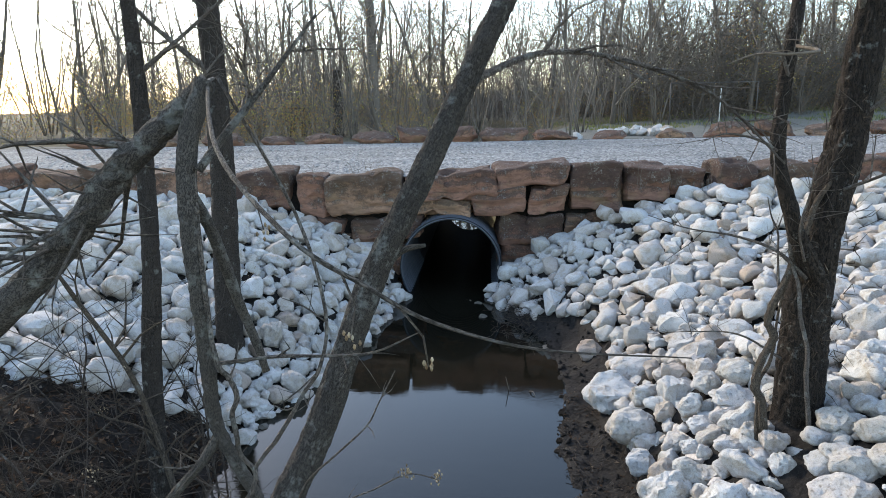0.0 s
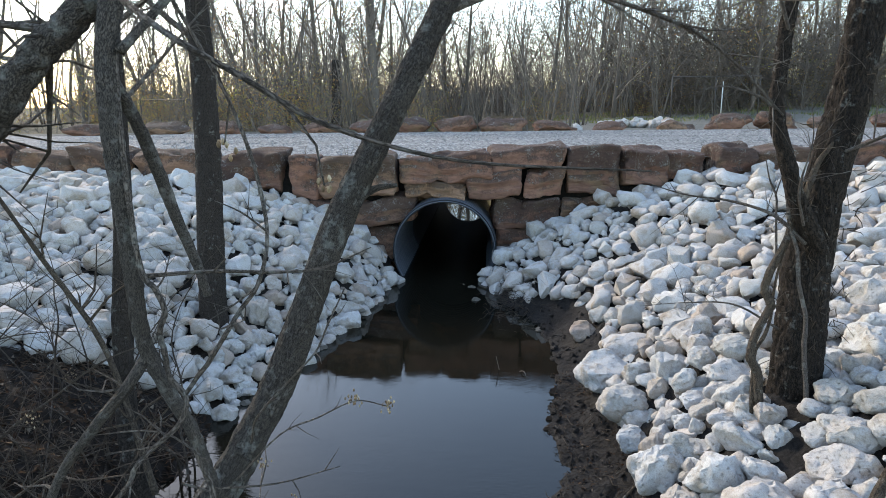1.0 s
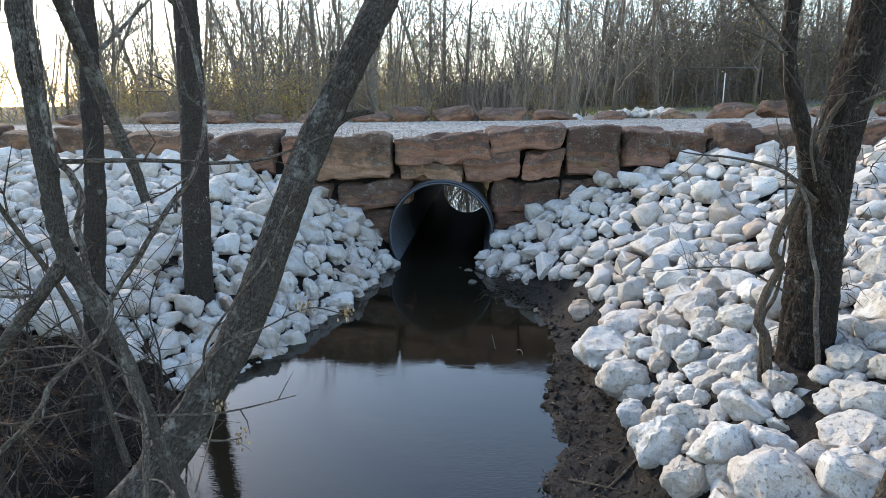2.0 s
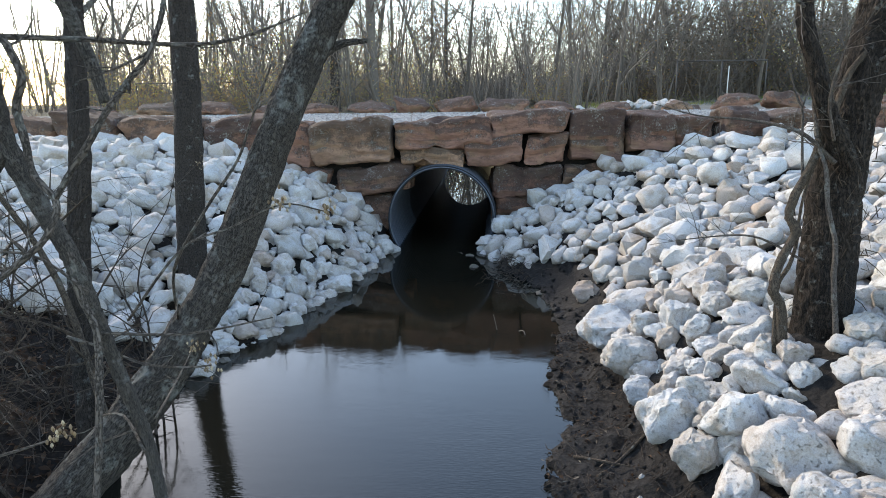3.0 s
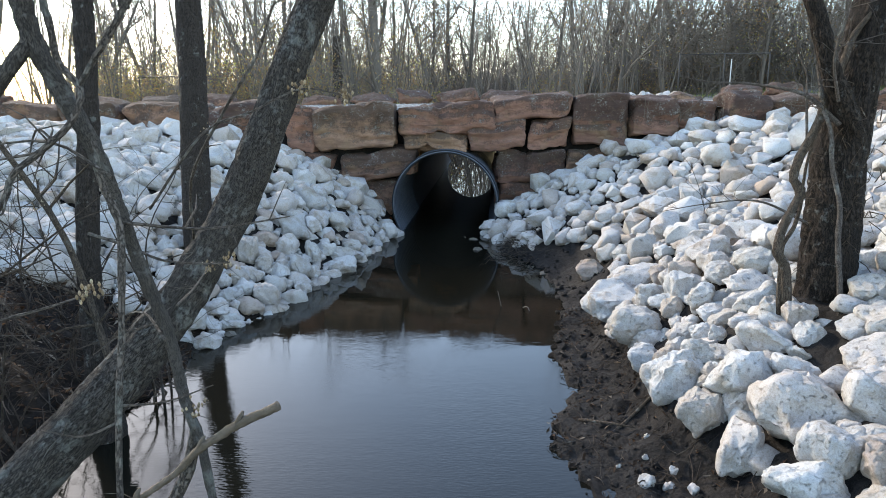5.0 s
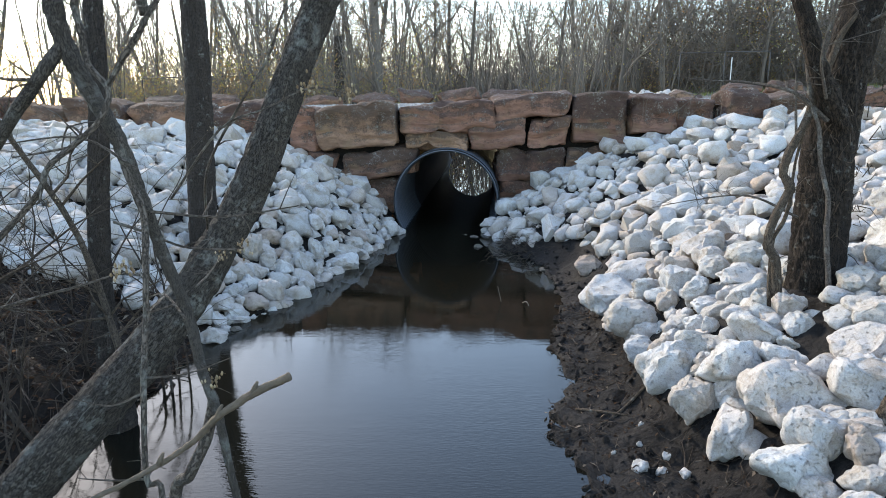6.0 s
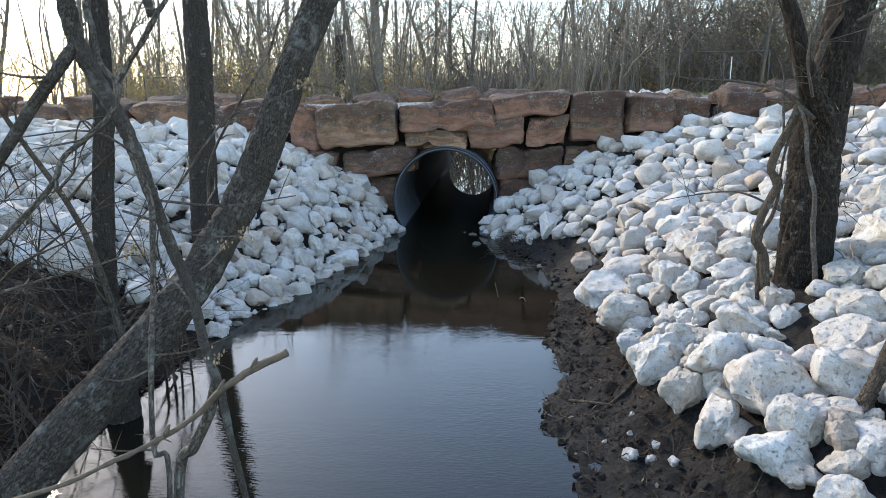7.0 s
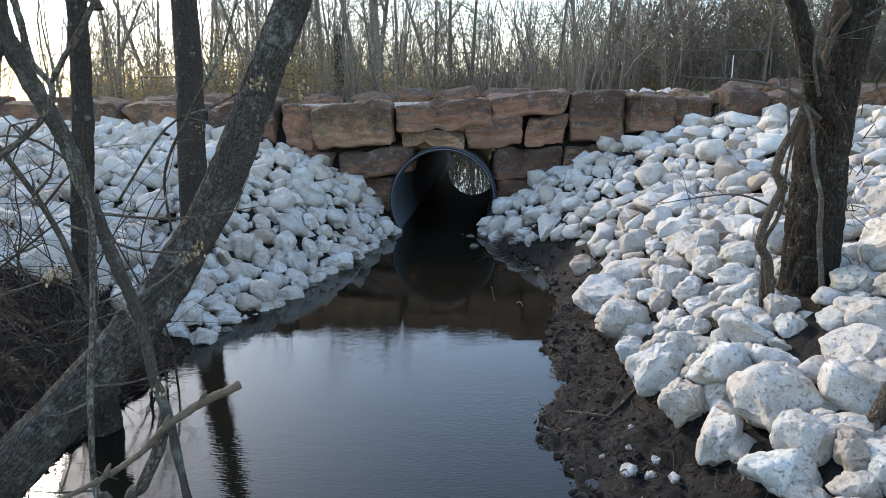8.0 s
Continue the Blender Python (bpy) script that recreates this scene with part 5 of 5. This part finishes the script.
    # side branches
    runs = [
        ([(1.99, -4.62, 1.42), (1.86, -4.55, 1.55), (1.70, -4.4, 1.6), (1.5, -4.3, 1.62), (1.3, -4.2, 1.68)], 0.011),
        ([(1.92, -4.6, 0.98), (1.75, -4.45, 1.06), (1.55, -4.3, 1.02), (1.35, -4.15, 0.95)], 0.007),
        ([(1.81, -4.6, 2.05), (1.66, -4.7, 2.12), (1.45, -4.85, 2.16), (1.3, -4.95, 2.13)], 0.009),
        ([(1.84, -4.55, 2.4), (1.7, -4.65, 2.62), (1.5, -4.75, 2.75)], 0.009),
        ([(2.26, -4.4, 2.2), (2.42, -4.55, 2.35), (2.7, -4.7, 2.42)], 0.012),
        ([(2.18, -4.5, 1.85), (2.34, -4.66, 1.98), (2.5, -4.75, 2.2)], 0.010),
        ([(1.95, -4.66, 1.52), (1.88, -4.72, 1.7), (1.9, -4.75, 1.92), (1.87, -4.76, 2.1)], 0.007),
        ([(2.3, -4.3, 2.7), (2.1, -4.5, 3.0), (1.8, -4.7, 3.1)], 0.02),
    ]
    for pts, r in runs:
        s = Soup()
        run = stem(s, pts, [r, r * 0.75, r * 0.4, r * 0.15], 8, 6, 0.2)
        twigs_from(s, rng, run, taper([r, r * 0.5, r * 0.2], len(run)), 8, 0.3, 1, 4, 0.1, 0.1, 0.007)
        part("branch", s.mesh("branch", BARK_THIN), tree)


def build_brush():
    """Thin tangled shrubs on the leaf-strewn bank."""
    rng = random.Random(61)
    roots = [(-1.65, -4.65), (-2.0, -4.35), (-1.55, -5.2), (-2.35, -4.9), (-1.25, -4.45), (-1.9, -5.4), (-1.5, -5.6), (-1.42, -5.9), (-1.75, -5.8)]
    for n, (x, y) in enumerate(roots):
        bush = thing("bank_shrub", "tangled leafless shrub with thin grey stems", "shrub", "shrubs on the leaf-strewn bank")
        for k in range(5 if n < 6 else 6):
            s, seeds = Soup(), Soup()
            p = Vector((x + rng.gauss(0, 0.08), y + rng.gauss(0, 0.08), terrain(x, y) - 0.04))
            g = Vector((rng.gauss(-0.15, 0.3 if n < 6 else 0.15), rng.gauss(0.0, 0.3 if n < 6 else 0.15), 1)).normalized()
            run, h = [p.copy()], rng.uniform(0.8, 1.9)
            for j in range(7):
                g = (g + Vector((rng.gauss(-0.02, 0.2), rng.gauss(0, 0.2), rng.gauss(-0.08, 0.12)))).normalized()
                p = p + g * h / 7
                run.append(p.copy())
            r = rng.uniform(0.003, 0.009)
            run = stem(s, run, [r, r * 0.8, r * 0.5, r * 0.2], 6, 3, 0.15)
            twigs_from(s, rng, run, taper([r, r * 0.3], len(run)), 8, 0.3, 1, 4, 0.15, 0.15)
            st = part("stem", s.mesh("stem", BARK_BRUSH), bush)
            if k % 4 == 0:
                seed_clump(seeds, rng, run[-1], 0.014, 16)
                tagged(part("seed_head", seeds.mesh("seed_head", SEED), st, "dry pale seed cluster"), kind="stuff")


def build_tangle():
    """Vines and seed-bearing twigs close to the path."""
    rng = random.Random(66)
    vine = thing("tangled_vine", "twisted grey vines hanging beside the creek", "vine")
    for pts, r in (
        ([(-0.23, -6.53, 2.3), (-0.215, -6.58, 2.05), (-0.20, -6.6, 1.834), (-0.175, -6.6, 1.784), (-0.163, -6.6, 1.741), (-0.177, -6.6, 1.704), (-0.172, -6.6, 1.659), (-0.168, -6.6, 1.612), (-0.142, -6.6, 1.578), (-0.14, -6.61, 1.553), (-0.157, -6.62, 1.52), (-0.196, -6.63, 1.487), (-0.227, -6.65, 1.455), (-0.28, -6.66, 1.38), (-0.6, -6.7, 1.1)], 0.0050),
        ([(-0.14, -6.59, 1.5), (-0.135, -6.59, 1.44), (-0.11, -6.6, 1.38), (-0.10, -6.63, 1.30), (-0.10, -6.655, 1.2), (-0.10, -6.68, 1.12), (-0.107, -6.7, 0.95), (-0.08, -6.72, 0.85), (-0.2, -6.8, -0.1)], 0.0052),
        ([(-0.142, -6.6, 1.578), (-0.115, -6.6, 1.615), (-0.09, -6.6, 1.645), (-0.055, -6.59, 1.70), (-0.035, -6.57, 1.735), (0.0, -6.55, 1.79), (0.01, -6.52, 1.9), (-0.05, -6.48, 2.1), (-0.2, -6.45, 2.38)], 0.0042),
    ):
        s = Soup()
        run = stem(s, pts, [r, r * 1.1, r, r * 0.9, r * 0.9], 8, 6, 0.25, r * 900)
        st = part("stem", s.mesh("stem", BARK_THIN), vine)
        for _ in range(4):
            s = Soup()
            p = run[rng.randrange(14, len(run) - 10)]
            e = p + Vector((rng.uniform(-0.1, 0.22), rng.uniform(-0.08, 0.08), rng.uniform(-0.06, 0.08)))
            q = p.lerp(e, 0.5) + Vector((0, 0, rng.gauss(0, 0.015)))
            tw = stem(s, [p, q, e], [0.0022, 0.0017, 0.0008], 5, 4, 0.1)
            twigs_from(s, rng, tw, taper([0.002, 0.001], len(tw)), 2, 0.06, 0, 4)
            part("twig", s.mesh("twig", BARK_THIN), st)
    twigs = (
        ([(-0.34, -6.84, 1.25), (-0.16, -6.83, 1.30), (-0.08, -6.82, 1.32), (-0.03, -6.81, 1.335)], 0.0024, 1),
        ([(-0.16, -6.26, 1.28), (-0.09, -6.39, 1.42), (0.01, -6.46, 1.54), (0.08, -6.49, 1.62), (0.11, -6.5, 1.68), (0.15, -6.51, 1.76)], 0.003, 0),
        ([(-0.06, -6.6, 1.40), (0.04, -6.62, 1.51), (0.11, -6.61, 1.54), (0.18, -6.6, 1.57), (0.24, -6.6, 1.56)], 0.002, 2),
        ([(-0.02, -6.63, 1.26), (-0.08, -6.45, 1.23), (-0.14, -6.25, 1.215)], 0.002, 1),
        ([(-0.01, -6.64, 1.08), (0.0, -6.655, 1.10), (0.012, -6.665, 1.112)], 0.0016, 1),
        ([(-0.2, -6.54, 1.35), (-0.14, -6.54, 1.33), (-0.08, -6.54, 1.305), (-0.01, -6.54, 1.30), (0.025, -6.53, 1.30)], 0.0026, 1),
    )
    for pts, r, clumps in twigs:
        twig = thing("seed_twig", "thin twig carrying small dry seed clusters", "twig", "twigs with seed clusters")
        s = Soup()
        run = stem(s, pts, [r, r * 0.8, r * 0.5], 6, 5, 0.15)
        twigs_from(s, rng, run, taper([r, r * 0.5], len(run)), 4, 0.06, 0, 4)
        part("wood", s.mesh("wood", BARK_THIN), twig)
        for k in range(clumps):
            s = Soup()
            seed_clump(s, rng, run[-1 - 5 * k] + Vector((0, 0, 0.003)), 0.0075, 20)
            tagged(part("seed_cluster", s.mesh("seed_cluster", SEED), twig, "dry pale seed cluster"), kind="stuff")
    sprout = thing("sprout", "short brown sprout leaning out of the stones", "sapling")
    s = Soup()
    stem(s, [(1.76, -5.63, 0.3), (1.77, -5.61, 0.47), (1.82, -5.58, 0.58), (1.88, -5.55, 0.72), (2.0, -5.5, 0.95), (2.2, -5.4, 1.4)], [0.034, 0.030, 0.024, 0.021, 0.018, 0.008], 28, 16, 0.15, 3, (90, 0.004))
    part("stem", s.mesh("stem", BARK_VINE), sprout)
    branch = thing("bleached_twig", "bleached dead twig hanging in the creek tree", "branch")
    s = Soup()
    run = stem(s, [(1.37, -5.0, 2.45), (1.5, -4.96, 2.49), (1.66, -4.93, 2.49), (1.84, -4.80, 2.51), (1.86, -4.55, 2.55)], [0.002, 0.005, 0.006, 0.007, 0.008], 8, 6, 0.3)
    twigs_from(s, rng, run, taper([0.004, 0.005], len(run)), 6, 0.2, 1, 4, 0.6)
    part("wood", s.mesh("wood", DEADWOOD), branch)
    for x, y, h, r, lean, label in ((-2.64, 11.6, 5.2, 0.14, -0.02, "tall straight grey tree at the wood's edge"), (-3.75, 11.2, 1.95, 0.15, 0.03, "broken dead snag at the wood's edge")):
        tree = thing("grey_tree" if h > 3 else "dead_snag", label, "tree")
        s = Soup()
        z = terrain(x, y)
        stem(s, [(x, y, z - 0.2), (x + lean, y, z + 0.3 * h), (x + 2.2 * lean, y, z + 0.7 * h), (x + 2.5 * lean, y, z + h)], [r * 1.3, r, r * 0.9, r * (0.4 if h > 3 else 0.7)], 12, 6, 0.15, x)
        part("trunk", s.mesh("trunk", BARK_FAR if h > 3 else BARK_DARK), tree)
        s = Soup()
        for k in range(9):
            p = Vector((x + lean * 1.5, y, z + h * (0.25 + 0.07 * k)))
            if h < 3 and k > 3:
                break
            a = rng.uniform(0, 6.28)
            run = stem(s, [p, p + Vector((0.4 * math.cos(a), 0.4 * math.sin(a), 0.3)), p + Vector((0.9 * math.cos(a), 0.9 * math.sin(a), 0.8))], [0.03, 0.02, 0.008], 5, 3, 0.1)
            twigs_from(s, rng, run, taper([0.025, 0.01], len(run)), 8, 0.4, 1, 3, 0.0, 0.2, 0.03)
        part("crown", s.mesh("crown", TWIG_FAR), tree)


def build_litter():
    rng = random.Random(71)
    leaf, twig, debris = Soup(), Soup(), Soup()
    for _ in range(5000):
        y = rng.uniform(-6.6, -3.75)
        x = lerp_at(y, SHORE_LEFT) - abs(rng.gauss(0, 1.3))
        if x < -4.5:
            continue
        leaf_card(leaf, rng, Vector((x, y, terrain(x, y) + 0.008)), rng.uniform(0.012, 0.035))
    for _ in range(900):
        right = rng.random() < 0.5
        y = rng.uniform(-6.4, -3.2 if right else -3.9)
        x = lerp_at(y, SHORE_RIGHT) + rng.uniform(-0.15, 0.5) if right else lerp_at(y, SHORE_LEFT) - 0.1 - abs(rng.gauss(0, 0.9))
        if terrain(x, y) < LEVEL:
            continue
        a, ln, r = rng.uniform(0, 3.14), rng.uniform(0.05, 0.35) * (0.4 if right else 1), rng.uniform(0.001, 0.0032)
        pts = []
        for k in range(4):
            d = (k / 3 - 0.5) * ln
            px, py = x + d * math.cos(a) + rng.gauss(0, 0.01), y + d * math.sin(a) + rng.gauss(0, 0.01)
            pts.append((px, py, max(terrain(px, py), LEVEL) + 0.006 + rng.random() * 0.02))
        twig.tube(pts, [r, r, r * 0.8, r * 0.4], 4, 0, False)
    for _ in range(700):
        y = rng.uniform(-6.2, -3.0)
        x = lerp_at(y, SHORE_RIGHT) + rng.uniform(-0.12, 0.6)
        if terrain(x, y) > LEVEL:
            leaf_card(leaf, rng, Vector((x, y, terrain(x, y) + 0.006)), rng.uniform(0.006, 0.02))
    clods, crumbs, base = [], [], 0
    for _ in range(1500):
        y = rng.uniform(-6.2, -0.9)
        x = lerp_at(y, SHORE_RIGHT) + rng.uniform(-0.2, 0.55)
        if terrain(x, y) < LEVEL:
            continue
        s = 0.010 + 0.035 * rng.random() ** 3
        m = np.array(Matrix.Translation((x, y, max(terrain(x, y), -0.01))) @ Euler((rng.uniform(0, 6), rng.uniform(0, 6), 0)).to_matrix().to_4x4()) @ np.diag((s, s, s * 0.7, 1))
        v, f = CLODS[rng.randrange(len(CLODS))]
        clods.append(v @ m[:3, :3].T + m[:3, 3])
        crumbs.append(f + base)
        base += len(v)
    tagged(new("mud_clods", mesh_of("mud_clods", np.concatenate(clods), np.concatenate(crumbs), MUD)), "crumbled dark mud clods along the shore", "mud", "", "stuff")
    for x, y, s in ((1.08, -5.28, 0.07), (1.16, -5.3, 0.05), (1.2, -5.22, 0.035), (1.12, -5.1, 0.03), (1.0, -5.15, 0.025), (1.24, -5.34, 0.05), (1.15, -5.0, 0.03)):
        ob = tagged(new("pebble", ROCK_MESHES[int(x * 100) % len(ROCK_MESHES)]), "small pale pebble lying on dark mud", "pebble", "pebbles on the mud")
        ob.matrix_basis = Matrix.Translation((x, y, terrain(x, y) + 0.2 * s)) @ Matrix.Diagonal((s, s, s, 1))
    for _ in range(260):
        x, y = 0.78 + rng.gauss(0, 0.13), -1.35 + rng.gauss(0, 0.3)
        g = max(terrain(x, y), 0.0)
        a, ln = rng.uniform(0, 6.28), rng.uniform(0.06, 0.2)
        p = Vector((x, y, g + rng.uniform(0, 0.07)))
        e = p + Vector((ln * math.cos(a), ln * math.sin(a), rng.uniform(-0.03, 0.06)))
        debris.tube([p, p.lerp(e, 0.5) + Vector((0, 0, 0.015)), e], [0.0025, 0.002, 0.001], 4, 0, False)
    tagged(new("twig_debris", debris.mesh("twig_debris", BARK_BRUSH)), "dark heap of drifted twigs beside the culvert", "twigs", "", "stuff")
    tagged(new("fallen_leaves", leaf.mesh("fallen_leaves", DEAD_LEAF)), "brown dead leaves strewn over the creek bank", "leaves", "", "stuff")
    tagged(new("fallen_twigs", twig.mesh("fallen_twigs", BARK_BRUSH)), "thin dead twigs scattered on the muddy banks", "twigs", "", "stuff")
    # sticks on the mud
    for pts, r in (([(0.98, -4.93, 0.09), (1.1, -4.82, 0.13), (1.28, -4.72, 0.17)], 0.010), ([(0.9, -4.75, 0.06), (1.02, -4.86, 0.10), (1.12, -4.92, 0.12)], 0.007)):
        s = Soup()
        stem(s, [(x, y, max(terrain(x, y), 0) + 0.012) for x, y, z in pts], [r, r * 0.9, r * 0.5], 8, 5, 0.2)
        tagged(new("stick", s.mesh("stick", BARK_VINE)), "thin brown stick lying on the dark mud", "stick", "sticks on the mud")
    # twig standing in the water
    s = Soup()
    for pts in ([(0.60, -2.95, -0.05), (0.585, -3.02, 0.05), (0.56, -3.05, 0.17)], [(0.70, -3.0, -0.03), (0.74, -3.03, 0.03), (0.78, -3.1, 0.06), (0.8, -3.15, -0.03)], [(0.62, -3.02, 0.0), (0.72, -3.06, 0.03), (0.8, -3.0, 0.02)]):
        stem(s, pts, [0.005, 0.004, 0.003], 5, 4, 0.1)
    tagged(new("drowned_twig", s.mesh("drowned_twig", VINE)), "forked dead twig sticking out of the water", "twig")


def build_weeds():
    """Dry stems on and behind the blocks."""
    rng = random.Random(91)
    spots = [(-1.75, 0.15, 1.48), (-1.2, 0.2, 1.48), (-0.95, 0.1, 1.5), (-0.3, 0.25, 1.46), (1.75, 0.05, 1.5), (2.35, -0.06, 1.4), (2.75, -0.05, 1.35), (3.1, -0.1, 1.3), (-3.3, 0.1, 1.5)]
    for x, y, z in spots:
        weed = thing("dry_weed", "thin dry weed stems growing between the blocks", "weed", "dry weeds on the wall")
        for k in range(3):
            s = Soup()
            p = Vector((x + rng.gauss(0, 0.05), y, z - 0.08))
            lean = rng.gauss(0.25 if x > 1 else 0.0, 0.35)
            h = rng.uniform(0.15, 0.4)
            run = stem(s, [p, p + Vector((lean * h * 0.4, -0.03, h * 0.6)), p + Vector((lean * h * 1.4, -0.08, h * rng.uniform(0.5, 1.0)))], [0.003, 0.002, 0.001], 5, 4, 0.1)
            twigs_from(s, rng, run, taper([0.002, 0.001], len(run)), 4, 0.1, 0, 3)
            part("stem", s.mesh("stem", VINE), weed)


def build_far_things():
    rng = random.Random(81)
    for label, x0, x1, y, top, posts in (("dark metal pipe railing before the wood", -9.7, -4.6, 11.3, 2.28, 4), ("dark metal pipe railing under the trees", 6.8, 9.6, 13.9, 2.82, 3)):
        rail = thing("railing", label, "railing", "railings before the wood")
        for z in (top,):
            s = Soup()
            s.tube([(x0, y, z), (x1, y, z)], 0.017, 8)
            part("bar", s.mesh("bar", RAIL), rail)
        for k in range(posts):
            x = x0 + (x1 - x0) * k / (posts - 1)
            s = Soup()
            s.tube([(x, y + 0.01, terrain(x, y) - 0.1), (x, y + 0.01, top + 0.02)], 0.02, 8)
            part("post", s.mesh("post", RAIL), rail)
    s = Soup()
    s.tube([(8.31, 13.6, terrain(8.31, 13.6) - 0.1), (8.31, 13.6, 2.2), (8.31, 13.6, 2.62), (8.31, 13.6, 2.65)], [0.016, 0.016, 0.016, 0.010], 8)
    tagged(new("marker_post", s.mesh("marker_post", WHITE_POST)), "slim white marker post standing by the wood", "post")
    grass = Soup()
    for _ in range(9000):
        x, y = rng.uniform(3.5, 16), rng.uniform(12.5, 22)
        if noise.noise((x * 0.6, y * 0.6, 2)) < -0.1:
            continue
        p = Vector((x, y, terrain(x, y)))
        h = rng.uniform(0.04, 0.14)
        w = Vector((rng.gauss(0, 1), rng.gauss(0, 1), 0)).normalized() * 0.012
        t = p + Vector((rng.gauss(0, 0.03), rng.gauss(0, 0.03), h))
        base = len(grass.v)
        grass.v += [p - w, p + w, t]
        grass.f.append((base, base + 1, base + 2))
        grass.uv += [(0, 0)] * 3
    tagged(new("grass", grass.mesh("grass", GRASS)), "short green winter grass under the trees", "grass", "", "stuff")
    for n in range(26):
        x, y, s = 4.55 + rng.gauss(0, 0.5), 9.3 + rng.gauss(0, 0.25), rng.uniform(0.18, 0.34)
        ob = tagged(new("white_stone", ROCK_MESHES[n % len(ROCK_MESHES)]), "loose white limestone lump by the road", "stone", "white stones heaped by the road")
        ob.matrix_basis = stone_pose(rng, x, y, s, 0.3)
    # small stones in the shallows
    for x, y, s in ((-0.2, -0.88, 0.1), (0.1, -0.84, 0.09), (0.42, -1.2, 0.2), (0.36, -0.72, 0.16), (0.26, -0.6, 0.12), (-1.22, -3.62, 0.18), (-0.95, -2.6, 0.2), (1.0, -2.1, 0.18), (0.5, -0.75, 0.14), (0.62, -1.0, 0.16)):
        ob = tagged(new("wet_stone", mesh_of("wet_stone", *ROCKS[int(abs(x * 40)) % len(ROCKS)], WET_STONE, True, 32)), "small pale stone half under water", "stone", "stones in the shallow water")
        ob.matrix_basis = Matrix.Translation((x, y, 0.01)) @ Matrix.Rotation(x * 9, 4, "Z") @ Matrix.Diagonal((s * 0.75, s * 0.7, s * 0.6, 1))


build_ground()
build_road()
build_water()
build_pipe()
build_near_trees()
build_right_tree()
build_brush()
build_tangle()
build_woods()
build_litter()
build_far_things()
build_edge_stones()
build_weeds()
build_headwall()
lay_riprap("riprap_right", "bank of broken white limestone riprap beside the creek", "upper slope of loose white limestone riprap", 5, on_right, (0.4, 6.6, -6.4, -0.02), (1.6, -5.0), CREEK_STONES + BANK_STONES)
lay_riprap("riprap_left", "bank of pale pinkish limestone riprap at the water", "slope of pale limestone riprap below the wall", 6, on_left, (-6.6, -0.4, -4.2, -0.02), (-1.2, -3.2), LEFT_TOE + LEFT_SHORE)
